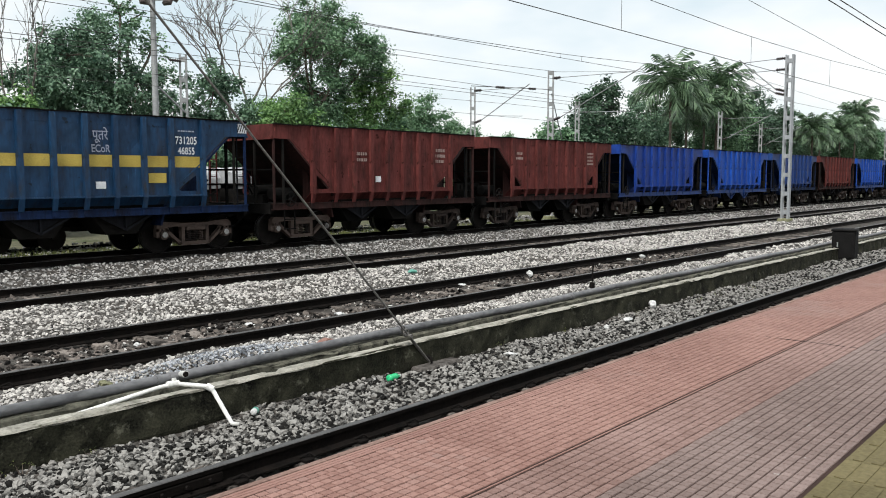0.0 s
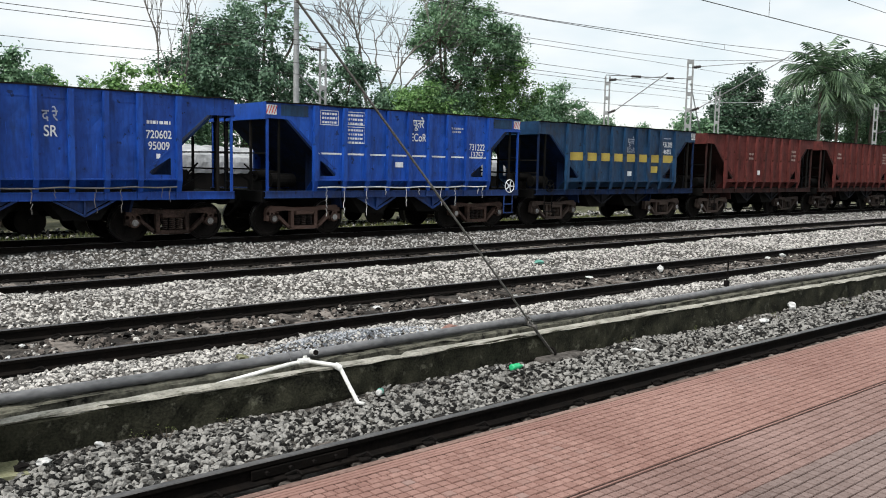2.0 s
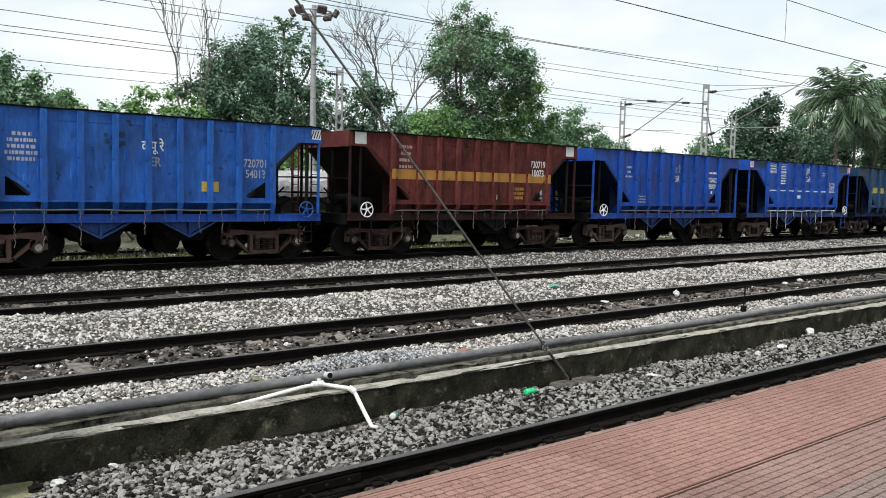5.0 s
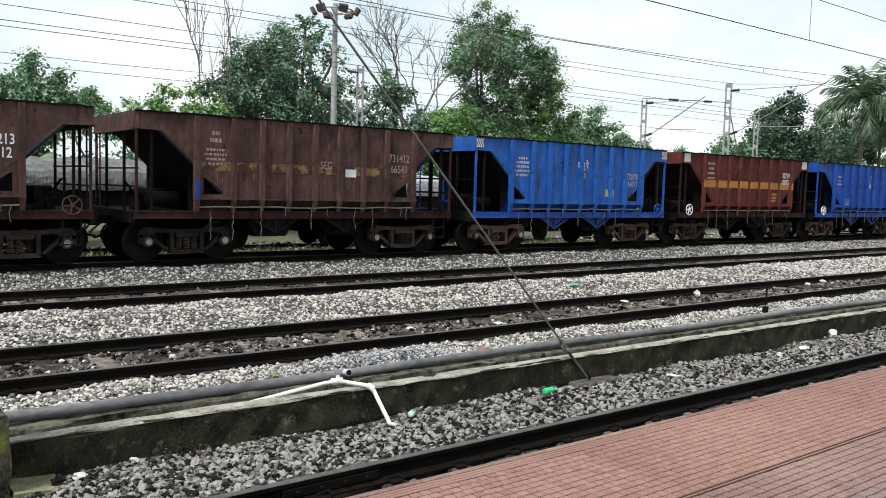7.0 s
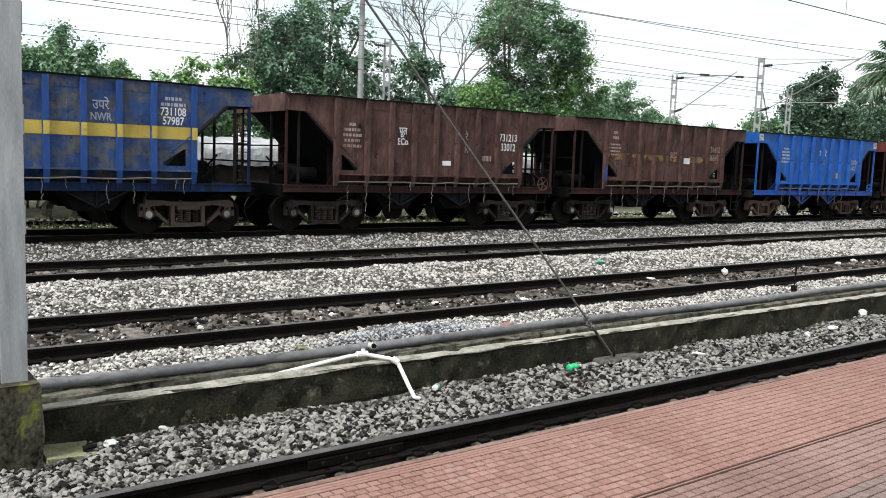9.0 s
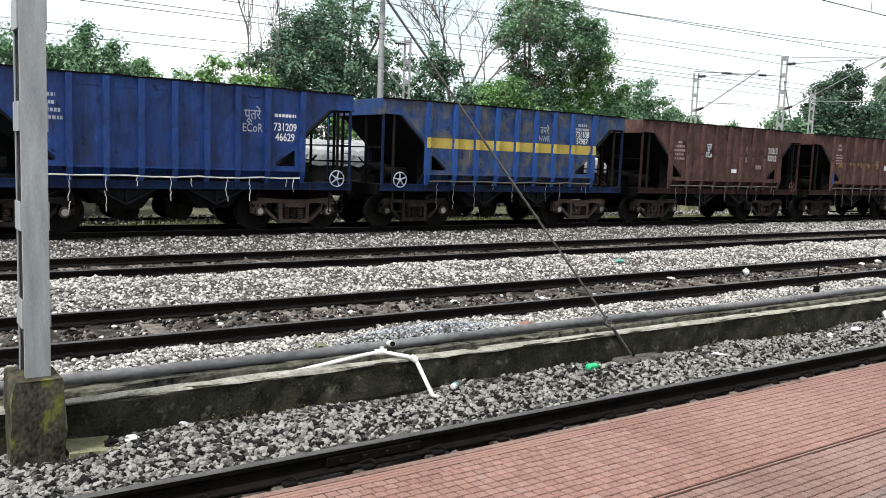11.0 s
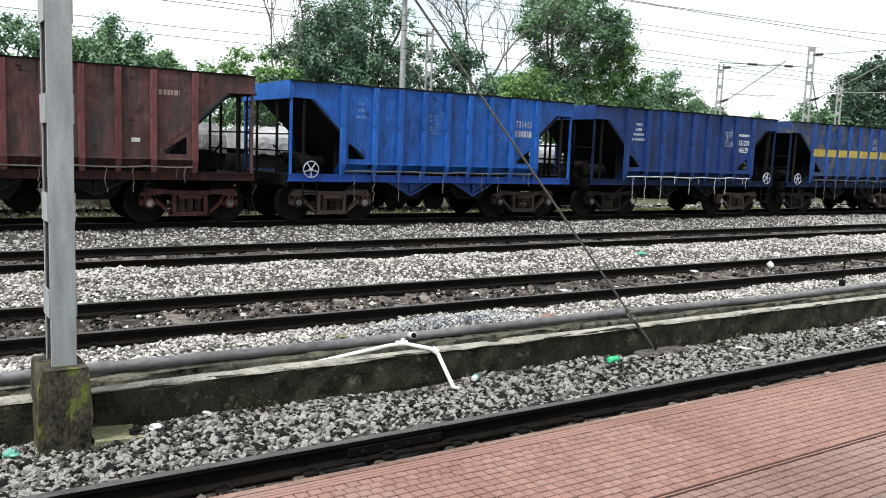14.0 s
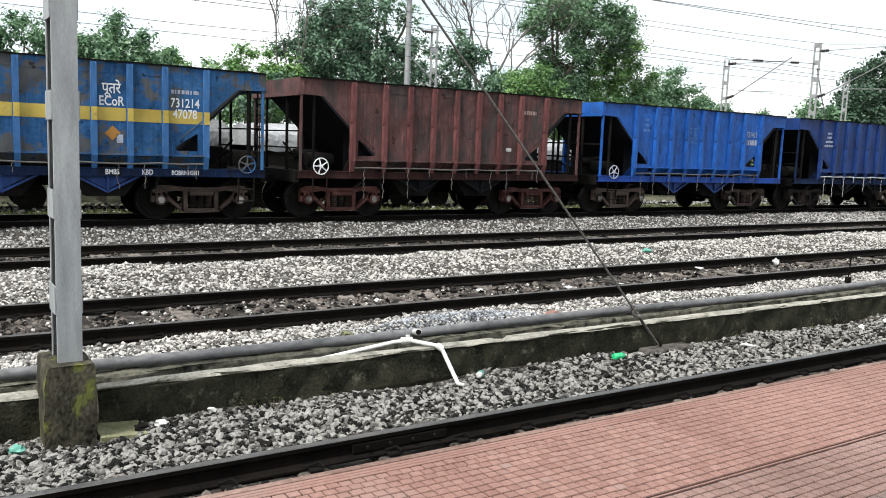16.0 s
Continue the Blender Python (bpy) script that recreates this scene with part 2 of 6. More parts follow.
M = {
    "stone_near": surface("crushed_grey_stone", (0.010, 0.0098, 0.0092), (0.265, 0.258, 0.242), 6, 0.9, bump=0.9, grain=45, per="island", lean=0.75),
    "stone_far": surface("pale_track_stone", (0.10, 0.096, 0.091), (0.52, 0.50, 0.47), 6, 0.9, bump=0.5, grain=60, per="island", lean=0.5),
    "stone_dirty": surface("oily_stone_between_rails", (0.006, 0.0055, 0.005), (0.13, 0.112, 0.100), 6, 0.9, bump=0.5, grain=60, per="island", lean=0.75),
    "stone_mid": surface("grey_track_stone", (0.05, 0.049, 0.047), (0.41, 0.40, 0.385), 6, 0.9, bump=0.5, grain=60, per="island", lean=0.5),
    "stone_blue": surface("blue_grey_chippings", (0.12, 0.13, 0.145), (0.44, 0.46, 0.49), 6, 0.9, bump=0.4, grain=60, per="island", lean=0.6),
    # bed colour darkened to deepen the shade in the gaps between stones
    "bed": surface("dusty_gap_shade_bed", (0.006, 0.0055, 0.005), (0.10, 0.092, 0.083), 14, 0.95, bump=1.0, grain=26, spots=(0.05, 0.042, 0.036), spot_scale=0.9),
    "bed_dark": surface("oily_ballast_bed", (0.02, 0.018, 0.016), (0.13, 0.12, 0.11), 9, 0.95, bump=1.0, grain=30),
    "ground": surface("dusty_grassy_earth", (0.035, 0.038, 0.022), (0.16, 0.155, 0.105), 2.4, 0.95, bump=1.0, grain=12, spots=(0.035, 0.055, 0.018), spot_scale=0.7),
    # rusty rail flanks, with their shadow put into the near-black colour
    "rail_side": surface("rusty_shade_dark_rail_steel", (0.001, 0.0009, 0.0008), (0.009, 0.0068, 0.0055), 5, 0.92, 0.0, bump=0.3, grain=40),
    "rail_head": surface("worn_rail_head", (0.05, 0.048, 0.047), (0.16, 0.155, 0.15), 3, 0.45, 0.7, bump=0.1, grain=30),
    "sleeper": surface("dirty_concrete_sleeper", (0.018, 0.016, 0.014), (0.21, 0.185, 0.165), 3.2, 0.9, bump=0.6, grain=30, per="object", lean=0.4, spots=(0.02, 0.017, 0.015), spot_scale=4.0, spot_at=(0.48, 0.60)),
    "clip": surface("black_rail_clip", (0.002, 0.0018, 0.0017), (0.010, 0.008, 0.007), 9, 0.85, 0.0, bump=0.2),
    # mossy face deepened for its shaded side, top paled as the lit one
    "wall": surface("mossy_shade_dark_concrete", (0.002, 0.0022, 0.0015), (0.042, 0.042, 0.028), 5.0, 0.92, bump=1.0, grain=45, spots=(0.12, 0.12, 0.09), spot_scale=8.0, spot_at=(0.58, 0.74)),
    "wall_top": surface("lit_weathered_concrete_top", (0.12, 0.117, 0.098), (0.40, 0.385, 0.335), 6.0, 0.9, bump=0.9, grain=34, spots=(0.05, 0.052, 0.030), spot_scale=5.0, spot_at=(0.60, 0.70)),
    "ledge": surface("damp_mortared_ledge", (0.012, 0.012, 0.009), (0.17, 0.165, 0.13), 5.0, 0.92, bump=1.0, grain=28, spots=(0.012, 0.012, 0.010), spot_scale=6.0, spot_at=(0.55, 0.64)),
    "pipe": surface("grey_plastic_water_pipe", (0.055, 0.057, 0.06), (0.21, 0.21, 0.215), 2.4, 0.5, bump=0.1, grain=20, stretch=(0.5, 1, 1), spots=(0.05, 0.045, 0.035), spot_scale=3, spot_at=(0.58, 0.75)),
    "pvc": surface("white_plastic_pipe", (0.55, 0.55, 0.52), (0.82, 0.82, 0.79), 5, 0.4, bump=0.05),
    "galv": surface("galvanised_mast_steel", (0.22, 0.235, 0.245), (0.40, 0.42, 0.43), 4, 0.6, 0.35, bump=0.12, grain=50, stretch=(4, 4, 0.5)),
    "galv_dark": surface("dull_far_mast_steel", (0.18, 0.19, 0.19), (0.36, 0.37, 0.37), 4, 0.65, 0.3, bump=0.1),
    # brown of the floodlights, and the painted shade inside the near mast
    "rust_and_mast_shade": surface("rust_brown_and_mast_shade_steel", (0.06, 0.05, 0.05), (0.14, 0.12, 0.11), 4, 0.7, 0.3, bump=0.1),
    "insulator": surface("dark_glazed_insulator", (0.012, 0.009, 0.008), (0.03, 0.02, 0.018), 9, 0.3, bump=0),
    "wire": surface("dark_copper_wire", (0.03, 0.03, 0.03), (0.07, 0.065, 0.06), 5, 0.6, 0.5, bump=0),
    "guy": surface("weathered_steel_strand", (0.09, 0.085, 0.08), (0.22, 0.21, 0.195), 30, 0.6, 0.5, bump=0.3, grain=90),
    "plinth": surface("mossy_mast_footing", (0.006, 0.006, 0.0045), (0.10, 0.092, 0.066), 5.0, 0.9, bump=1.0, grain=40, stretch=(1, 1, 0.6), spots=(0.13, 0.145, 0.035), spot_scale=3.4, spot_at=(0.54, 0.62)),
    "paver_red": surface("dusty_red_paver", (0.180, 0.098, 0.081), (0.285, 0.172, 0.145), 0.9, 0.8, bump=0.4, grain=50, per="island", lean=0.14, spots=(0.245, 0.168, 0.148), spot_scale=0.7),
    "paver_one": surface("dusty_red_paver_piece", (0.180, 0.098, 0.081), (0.285, 0.172, 0.145), 0.9, 0.8, bump=0.4, grain=50, per="object", lean=0.14, spots=(0.245, 0.168, 0.148), spot_scale=0.7),
    "paver_grey": surface("worn_brown_grey_paver", (0.130, 0.094, 0.084), (0.225, 0.170, 0.155), 0.9, 0.75, bump=0.4, grain=50, per="island", lean=0.14, spots=(0.42, 0.39, 0.37), spot_scale=14, spot_at=(0.68, 0.73)),
    "paver_mid": surface("slightly_worn_red_paver", (0.155, 0.096, 0.082), (0.255, 0.170, 0.150), 0.9, 0.78, bump=0.4, grain=50, per="island", lean=0.14, spots=(0.42, 0.39, 0.37), spot_scale=14, spot_at=(0.71, 0.76)),
    "joint": surface("dark_paver_joint", (0.022, 0.013, 0.011), (0.05, 0.031, 0.026), 3, 0.95, bump=0.4),
    "tactile": surface("dirty_olive_tactile_tile", (0.085, 0.072, 0.036), (0.165, 0.140, 0.072), 2, 0.8, bump=0.4, grain=40, per="object", lean=0.2),
    "coping": surface("platform_edge_concrete", (0.10, 0.06, 0.05), (0.28, 0.19, 0.16), 3, 0.85, bump=0.4),
    "bogie": surface("rusty_bogie_casting", (0.03, 0.022, 0.019), (0.14, 0.085, 0.068), 3.5, 0.8, 0.1, bump=0.5, grain=25, per="object", spots=(0.02, 0.016, 0.014), spot_scale=2),
    # wheels coloured almost black to carry the shade under the wagons
    "wheel": surface("shade_dark_wheel_steel", (0.0025, 0.0022, 0.002), (0.013, 0.011, 0.010), 3, 0.85, 0.0, bump=0.2),
    "tread": surface("polished_wheel_rim", (0.05, 0.05, 0.05), (0.13, 0.125, 0.12), 3, 0.4, 0.8, bump=0.05),
    # underframe shade put into the colour; also the coal-black of the top rim
    "under": surface("sooty_shade_dark_steel", (0.002, 0.002, 0.002), (0.011, 0.010, 0.009), 4, 0.9, 0.0, bump=0.3, per="object"),
    "white": surface("white_stencil_paint", (0.5, 0.52, 0.54), (0.8, 0.82, 0.84), 2.2, 0.6, bump=0),
    "faint": surface("faded_stencil_paint", (0.16, 0.19, 0.27), (0.45, 0.48, 0.55), 2.2, 0.7, bump=0),
    "faint_red": surface("faded_stencil_on_red", (0.15, 0.08, 0.07), (0.42, 0.34, 0.31), 2.2, 0.7, bump=0),
    "ghost": surface("nearly_gone_stencil_paint", (0.02, 0.09, 0.30), (0.14, 0.24, 0.46), 2.2, 0.7, bump=0),
    "red_paint": surface("red_warning_paint", (0.45, 0.05, 0.05), (0.62, 0.12, 0.10), 3, 0.6, bump=0),
    "yellow": surface("yellow_stripe_paint", (0.30, 0.22, 0.04), (0.56, 0.43, 0.10), 1.4, 0.65, bump=0.1, spots=(0.10, 0.10, 0.08), spot_scale=2.2, spot_at=(0.60, 0.72)),
    "yellow_worn": surface("flaking_yellow_stripe", (0.09, 0.06, 0.03), (0.27, 0.19, 0.08), 2.5, 0.75, bump=0.1, spots=(0.065, 0.031, 0.027), spot_scale=3.6, spot_at=(0.42, 0.50)),
    "orange": surface("ochre_stripe_paint", (0.24, 0.11, 0.02), (0.42, 0.21, 0.05), 1.4, 0.65, bump=0.1, spots=RUST, spot_scale=1.8, spot_at=(0.60, 0.72)),
    "tarp_white": surface("pale_tarpaulin", (0.17, 0.178, 0.185), (0.40, 0.41, 0.42), 1.6, 0.6, bump=0.4, grain=6),
    "tarp_grey": surface("grey_tarpaulin", (0.06, 0.063, 0.066), (0.19, 0.193, 0.197), 1.6, 0.7, bump=0.5, grain=6),
    "bark": surface("grey_brown_bark", (0.05, 0.04, 0.032), (0.17, 0.145, 0.12), 5, 0.9, bump=0.6, grain=25, stretch=(1, 1, 0.3)),
    "bark_pale": surface("pale_bare_bark", (0.075, 0.068, 0.062), (0.20, 0.185, 0.17), 5, 0.9, bump=0.4, stretch=(1, 1, 0.3)),
    "bottle": surface("green_plastic_bottle", (0.0, 0.30, 0.10), (0.05, 0.58, 0.25), 6, 0.25, bump=0),
    "litter": surface("white_plastic_litter", (0.36, 0.37, 0.37), (0.68, 0.68, 0.66), 6, 0.5, bump=0.1),
    "litter_teal": surface("teal_plastic_litter", (0.06, 0.24, 0.19), (0.18, 0.40, 0.33), 6, 0.5, bump=0.1),
    "black_box": surface("black_relay_box_paint", (0.004, 0.004, 0.004), (0.014, 0.0135, 0.013), 3, 0.95, bump=0.3),
    "concrete": surface("pale_concrete_slab", (0.10, 0.105, 0.055), (0.26, 0.255, 0.165), 5, 0.9, bump=0.5),
}
BLUES = {
    # near-black: shade under the end slopes, put into the paint colour
    "dim": paint("shade-blackened_inner_sheet", (0.004, 0.0045, 0.006), (0.016, 0.017, 0.021), (0.004, 0.004, 0.004), (0.55, 0.75), 0.85),
    # frame paints darkened for the shade below the body side and inside its ends
    "frame_blue": paint("shade_dark_blue_frame_paint", (0.004, 0.010, 0.032), (0.009, 0.024, 0.074), (0.008, 0.008, 0.010), (0.50, 0.70), 0.7),
    "frame_brown": paint("shade_dark_brown_frame_paint", (0.016, 0.008, 0.0075), (0.046, 0.020, 0.018), (0.012, 0.010, 0.009), (0.50, 0.70), 0.75),
    "patchy": paint("grimy_blue_wagon_paint", (0.010, 0.032, 0.110), (0.024, 0.064, 0.19), (0.085, 0.088, 0.092), (0.46, 0.60), 0.6, 1.2),
    "blue": paint("bright_blue_wagon_paint", (0.004, 0.034, 0.21), (0.009, 0.076, 0.40), (0.010, 0.035, 0.13), (0.58, 0.80)),
    "sky": paint("light_blue_wagon_paint", (0.007, 0.056, 0.25), (0.016, 0.118, 0.45), (0.03, 0.045, 0.09), (0.58, 0.80)),
    "navy": paint("dull_navy_wagon_paint", (0.005, 0.026, 0.068), (0.012, 0.058, 0.135), (0.022, 0.022, 0.026), (0.54, 0.74)),
    "indigo": paint("sooty_blue_wagon_paint", (0.006, 0.024, 0.115), (0.013, 0.052, 0.205), (0.012, 0.016, 0.035), (0.52, 0.76)),
    "worn": paint("patchy_worn_blue_paint", (0.016, 0.065, 0.17), (0.045, 0.145, 0.32), (0.085, 0.09, 0.095), (0.50, 0.57), 0.7, 1.2),
    "red": paint("rust_red_wagon_paint", (0.062, 0.0165, 0.0155), (0.140, 0.039, 0.035), (0.040, 0.018, 0.016), (0.53, 0.74), 0.7),
    "royal": paint("deep_blue_wagon_paint", (0.004, 0.022, 0.15), (0.008, 0.048, 0.28), (0.010, 0.025, 0.09), (0.56, 0.78)),
    "oxide": paint("red_oxide_wagon_paint", (0.066, 0.033, 0.032), (0.145, 0.077, 0.074), (0.062, 0.050, 0.049), (0.46, 0.60), 0.75),
    "brown": paint("dark_brown_wagon_paint", (0.046, 0.025, 0.0225), (0.115, 0.067, 0.060), (0.030, 0.021, 0.019), (0.52, 0.70), 0.75),
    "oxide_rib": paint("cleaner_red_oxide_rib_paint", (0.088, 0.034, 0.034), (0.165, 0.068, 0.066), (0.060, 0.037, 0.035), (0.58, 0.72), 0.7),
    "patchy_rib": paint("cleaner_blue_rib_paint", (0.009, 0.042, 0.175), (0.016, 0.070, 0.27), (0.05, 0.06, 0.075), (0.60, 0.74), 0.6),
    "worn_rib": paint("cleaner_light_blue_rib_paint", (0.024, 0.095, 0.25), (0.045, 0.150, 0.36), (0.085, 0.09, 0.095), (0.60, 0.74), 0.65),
}
def leaf_material(name, low, high):
    m = surface(name, low, high, 0.55, 0.5, bump=0, grain=2.6, per="island", lean=0.34)
    b = m.node_tree.nodes["Principled BSDF"]
    b.inputs["Specular IOR Level"].default_value = 0.42
    n, l = m.node_tree.nodes, m.node_tree.links
    thin, mix = n.new("ShaderNodeBsdfTranslucent"), n.new("ShaderNodeMixShader")
    l.new(b.inputs["Base Color"].links[0].from_socket, thin.inputs["Color"])
    mix.inputs[0].default_value = 0.25
    l.new(b.outputs[0], mix.inputs[1])
    l.new(thin.outputs[0], mix.inputs[2])
    l.new(mix.outputs[0], n["Material Output"].inputs["Surface"])
    return m


LEAF = {
    "dark": leaf_material("dark_green_leaves", (0.022, 0.064, 0.038), (0.185, 0.305, 0.195)),
    "mid": leaf_material("mid_green_leaves", (0.027, 0.083, 0.040), (0.210, 0.355, 0.195)),
    "light": leaf_material("fresh_green_leaves", (0.036, 0.105, 0.028), (0.220, 0.385, 0.130)),
    "deep": leaf_material("deep_green_leaves", (0.010, 0.034, 0.019), (0.090, 0.165, 0.098)),
    "palm": leaf_material("palm_fronds", (0.020, 0.052, 0.026), (0.150, 0.235, 0.130)),
    "grass": leaf_material("verge_grass", (0.045, 0.07, 0.018), (0.19, 0.20, 0.075)),
}


# ---------------------------------------------------------------- building blocks
def box(bm, x0, x1, y0, y1, z0, z1, bevel=0.0):
    made = bmesh.ops.create_cube(bm, size=1.0, matrix=Matrix.Translation(((x0 + x1) / 2, (y0 + y1) / 2, (z0 + z1) / 2)) @ Matrix.Diagonal((x1 - x0, y1 - y0, z1 - z0, 1)))
    if bevel:
        edges = list({e for v in made["verts"] for e in v.link_edges})
        bmesh.ops.bevel(bm, geom=edges, offset=bevel, segments=1, affect="EDGES")


def rod(bm, a, b, r, r2=None, seg=8):
    a, b = Vector(a), Vector(b)
    d = b - a
    m = Matrix.Translation((a + b) / 2) @ d.to_track_quat("Z", "Y").to_matrix().to_4x4()
    bmesh.ops.create_cone(bm, cap_ends=True, segments=seg, radius1=r, radius2=r if r2 is None else r2, depth=d.length, matrix=m)


def bar(bm, a, b, w, h):
    """A flat bar from a to b, w across in y and h in its own plane."""
    a, b = Vector(a), Vector(b)
    d = b - a
    q = d.to_track_quat("X", "Z").to_matrix().to_4x4()
    bmesh.ops.create_cube(bm, size=1.0, matrix=Matrix.Translation((a + b) / 2) @ q @ Matrix.Diagonal((d.length, w, h, 1)))


def prism(bm, outline, y0, y1):
    """A plate: the outline in x and z, from y0 to y1."""
    front = [bm.verts.new((x, y0, z)) for x, z in outline]
    back = [bm.verts.new((x, y1, z)) for x, z in outline]
    bm.faces.new(front)
    bm.faces.new(back[::-1])
    for i in range(len(outline)):
        j = (i + 1) % len(outline)
        bm.faces.new((front[j], front[i], back[i], back[j]))


def ring(bm, c, r, thick, seg=24, axis="Y"):
    """A torus round c."""
    q = Matrix.Translation(c) @ (pose(0, 0, 0, 90, 0, 0) if axis == "Y" else pose(0, 0, 0, 0, 90, 0) if axis == "X" else Matrix())
    rows = []
    for i in range(seg):
        a = 2 * math.pi * i / seg
        rows.append([bm.verts.new(q @ Vector(((r + thick * math.cos(b)) * math.cos(a), (r + thick * math.cos(b)) * math.sin(a), thick * math.sin(b))))
                     for b in (0, math.pi / 3, 2 * math.pi / 3, math.pi, 4 * math.pi / 3, 5 * math.pi / 3)])
    for i in range(seg):
        p, n = rows[i], rows[(i + 1) % seg]
        for j in range(6):
            k = (j + 1) % 6
            bm.faces.new((p[j], n[j], n[k], p[k]))


def mesh_of(name, bm, material=None, smooth=False):
    bmesh.ops.recalc_face_normals(bm, faces=bm.faces)
    me = bpy.data.meshes.new(name)
    bm.to_mesh(me)
    bm.free()
    if material:
        me.materials.append(material)
    if smooth:
        me.shade_smooth()
    return me


def part(name, bm, material, parent=None, label="", smooth=False):
    ob = new(name, mesh_of(name, bm, material, smooth))
    ob.parent = parent
    if label:
        tagged(ob, label)
    return ob


def piece(name, me, parent, m=None, material=None):
    """An object of its own on a mesh that alike pieces share; material: its own paint."""
    ob = new(name, me)
    ob.parent = parent
    if m is not None:
        ob.matrix_basis = m
    if material:
        ob.material_slots[0].link = "OBJECT"
        ob.material_slots[0].material = material
    return ob


def curve_tube(name, points, r, material, parent=None, label="", smooth=True, seg=10):
    """A round pipe or wire through the points, as one mesh."""
    bm = bmesh.new()
    pts = [Vector(p) for p in points]
    rows = []
    for i, p in enumerate(pts):
        d = (pts[min(i + 1, len(pts) - 1)] - pts[max(i - 1, 0)]).normalized()
        side = d.cross(Vector((0, 0, 1)))
        side = side.normalized() if side.length > 1e-4 else Vector((1, 0, 0))
        up = side.cross(d).normalized()
        rows.append([bm.verts.new(p + r * (math.cos(a) * side + math.sin(a) * up)) for a in [2 * math.pi * k / seg for k in range(seg)]])
    for p, n in zip(rows, rows[1:]):
        for j in range(seg):
            k = (j + 1) % seg
            bm.faces.new((p[j], p[k], n[k], n[j]))
    bm.faces.new(rows[0])
    bm.faces.new(rows[-1][::-1])
    return part(name, bm, material, parent, label, smooth)


def raw_mesh(name, verts, faces, material, parent=None, size=4):
    """A large mesh from arrays, all faces of one size."""
    me = bpy.data.meshes.new(name)
    me.vertices.add(len(verts))
    me.vertices.foreach_set("co", np.asarray(verts, dtype=np.float32).ravel())
    me.loops.add(faces.size)
    me.loops.foreach_set("vertex_index", faces.astype(np.int32).ravel())
    me.polygons.add(len(faces))
    me.polygons.foreach_set("loop_start", np.arange(0, faces.size, size, dtype=np.int32))
    me.polygons.foreach_set("loop_total", np.full(len(faces), size, dtype=np.int32))
    me.update(calc_edges=True)
    me.shade_flat()
    me.materials.append(material)
    ob = new(name, me)
    ob.parent = parent
    return ob


def rock_faces(rings, n=5):
    """Triangles of a lump built of rings of n corners, capped on top."""
    f = []
    for r in range(rings - 1):
        for k in range(n):
            a, b = r * n + k, r * n + (k + 1) % n
            f += [(a, b, b + n), (a, b + n, a + n)]
    top = (rings - 1) * n
    return np.array(f + [(top, top + k, top + k + 1) for k in range(1, n - 1)])


def stones(name, centres, sizes, material, seed, parent=None, rings=2, tilt=0.45):
    """Blunt broken stones: uneven five-cornered lumps, worn at the shoulders, each turned and tipped at random."""
    rng = np.random.default_rng(seed)
    n = len(centres)
    levels = ((1.0, -0.42), (0.66, 0.40)) if rings == 2 else ((0.62, -0.55), (1.0, 0.0), (0.60, 0.46))
    around = 2 * math.pi * (np.arange(5)[None] + rng.uniform(-0.28, 0.28, (n, 5))) / 5 + rng.uniform(0, 6.28, (n, 1))
    rows = []
    for r, z in levels:
        rad = r * rng.uniform(0.72, 1.12, (n, 5))
        rows.append(np.stack([rad * np.cos(around), rad * np.sin(around), z + rng.normal(0, 0.11, (n, 5))], -1))
    v = np.concatenate(rows, 1) * np.stack([rng.uniform(0.85, 1.2, n), rng.uniform(0.6, 0.95, n), rng.uniform(0.6, 1.0, n)], 1)[:, None, :]
    lean = rng.normal(0, tilt, (n, 2))
    cx, sx, cy, sy, spin = np.cos(lean[:, 0]), np.sin(lean[:, 0]), np.cos(lean[:, 1]), np.sin(lean[:, 1]), rng.uniform(0, 6.28, n)
    o, e = np.zeros(n), np.ones(n)
    turn_x = np.stack([np.stack([e, o, o], 1), np.stack([o, cx, -sx], 1), np.stack([o, sx, cx], 1)], 1)
    turn_y = np.stack([np.stack([cy, o, sy], 1), np.stack([o, e, o], 1), np.stack([-sy, o, cy], 1)], 1)
    turn_z = np.stack([np.stack([np.cos(spin), -np.sin(spin), o], 1), np.stack([np.sin(spin), np.cos(spin), o], 1), np.stack([o, o, e], 1)], 1)
    v = np.einsum("nij,nkj->nki", turn_z @ turn_y @ turn_x, v) * (sizes / 2)[:, None, None] + centres[:, None, :]
    f = rock_faces(rings)[None] + (np.arange(n) * 5 * rings)[:, None, None]
    ob = raw_mesh(name, v.reshape(-1, 3), f.reshape(-1, 3), material, parent, 3)
    return tagged(ob, kind="stuff")


# ---------------------------------------------------------------- ground
PROFILE_Y = np.array([-60, 2.6, 3.4, 5.6, 6.4, 7.08, 7.4, 8.2, 8.9, 9.55, 9.72, 11.52, 11.7, 13.0, 13.9, 15.0, 15.35, 17.15, 17.4, 18.7, 19.9, 20.5, 23.7, 24.8, 27, 60.0])
PROFILE_Z = np.array([-0.3, -0.3, -0.22, -0.20, -0.23, -0.27, -0.16, -0.10, -0.11, -0.155, -0.20, -0.20, -0.15, -0.10, -0.06, -0.13, -0.19, -0.19, -0.15, -0.17, -0.13, -0.07, -0.07, -0.28, -0.35, -0.35])


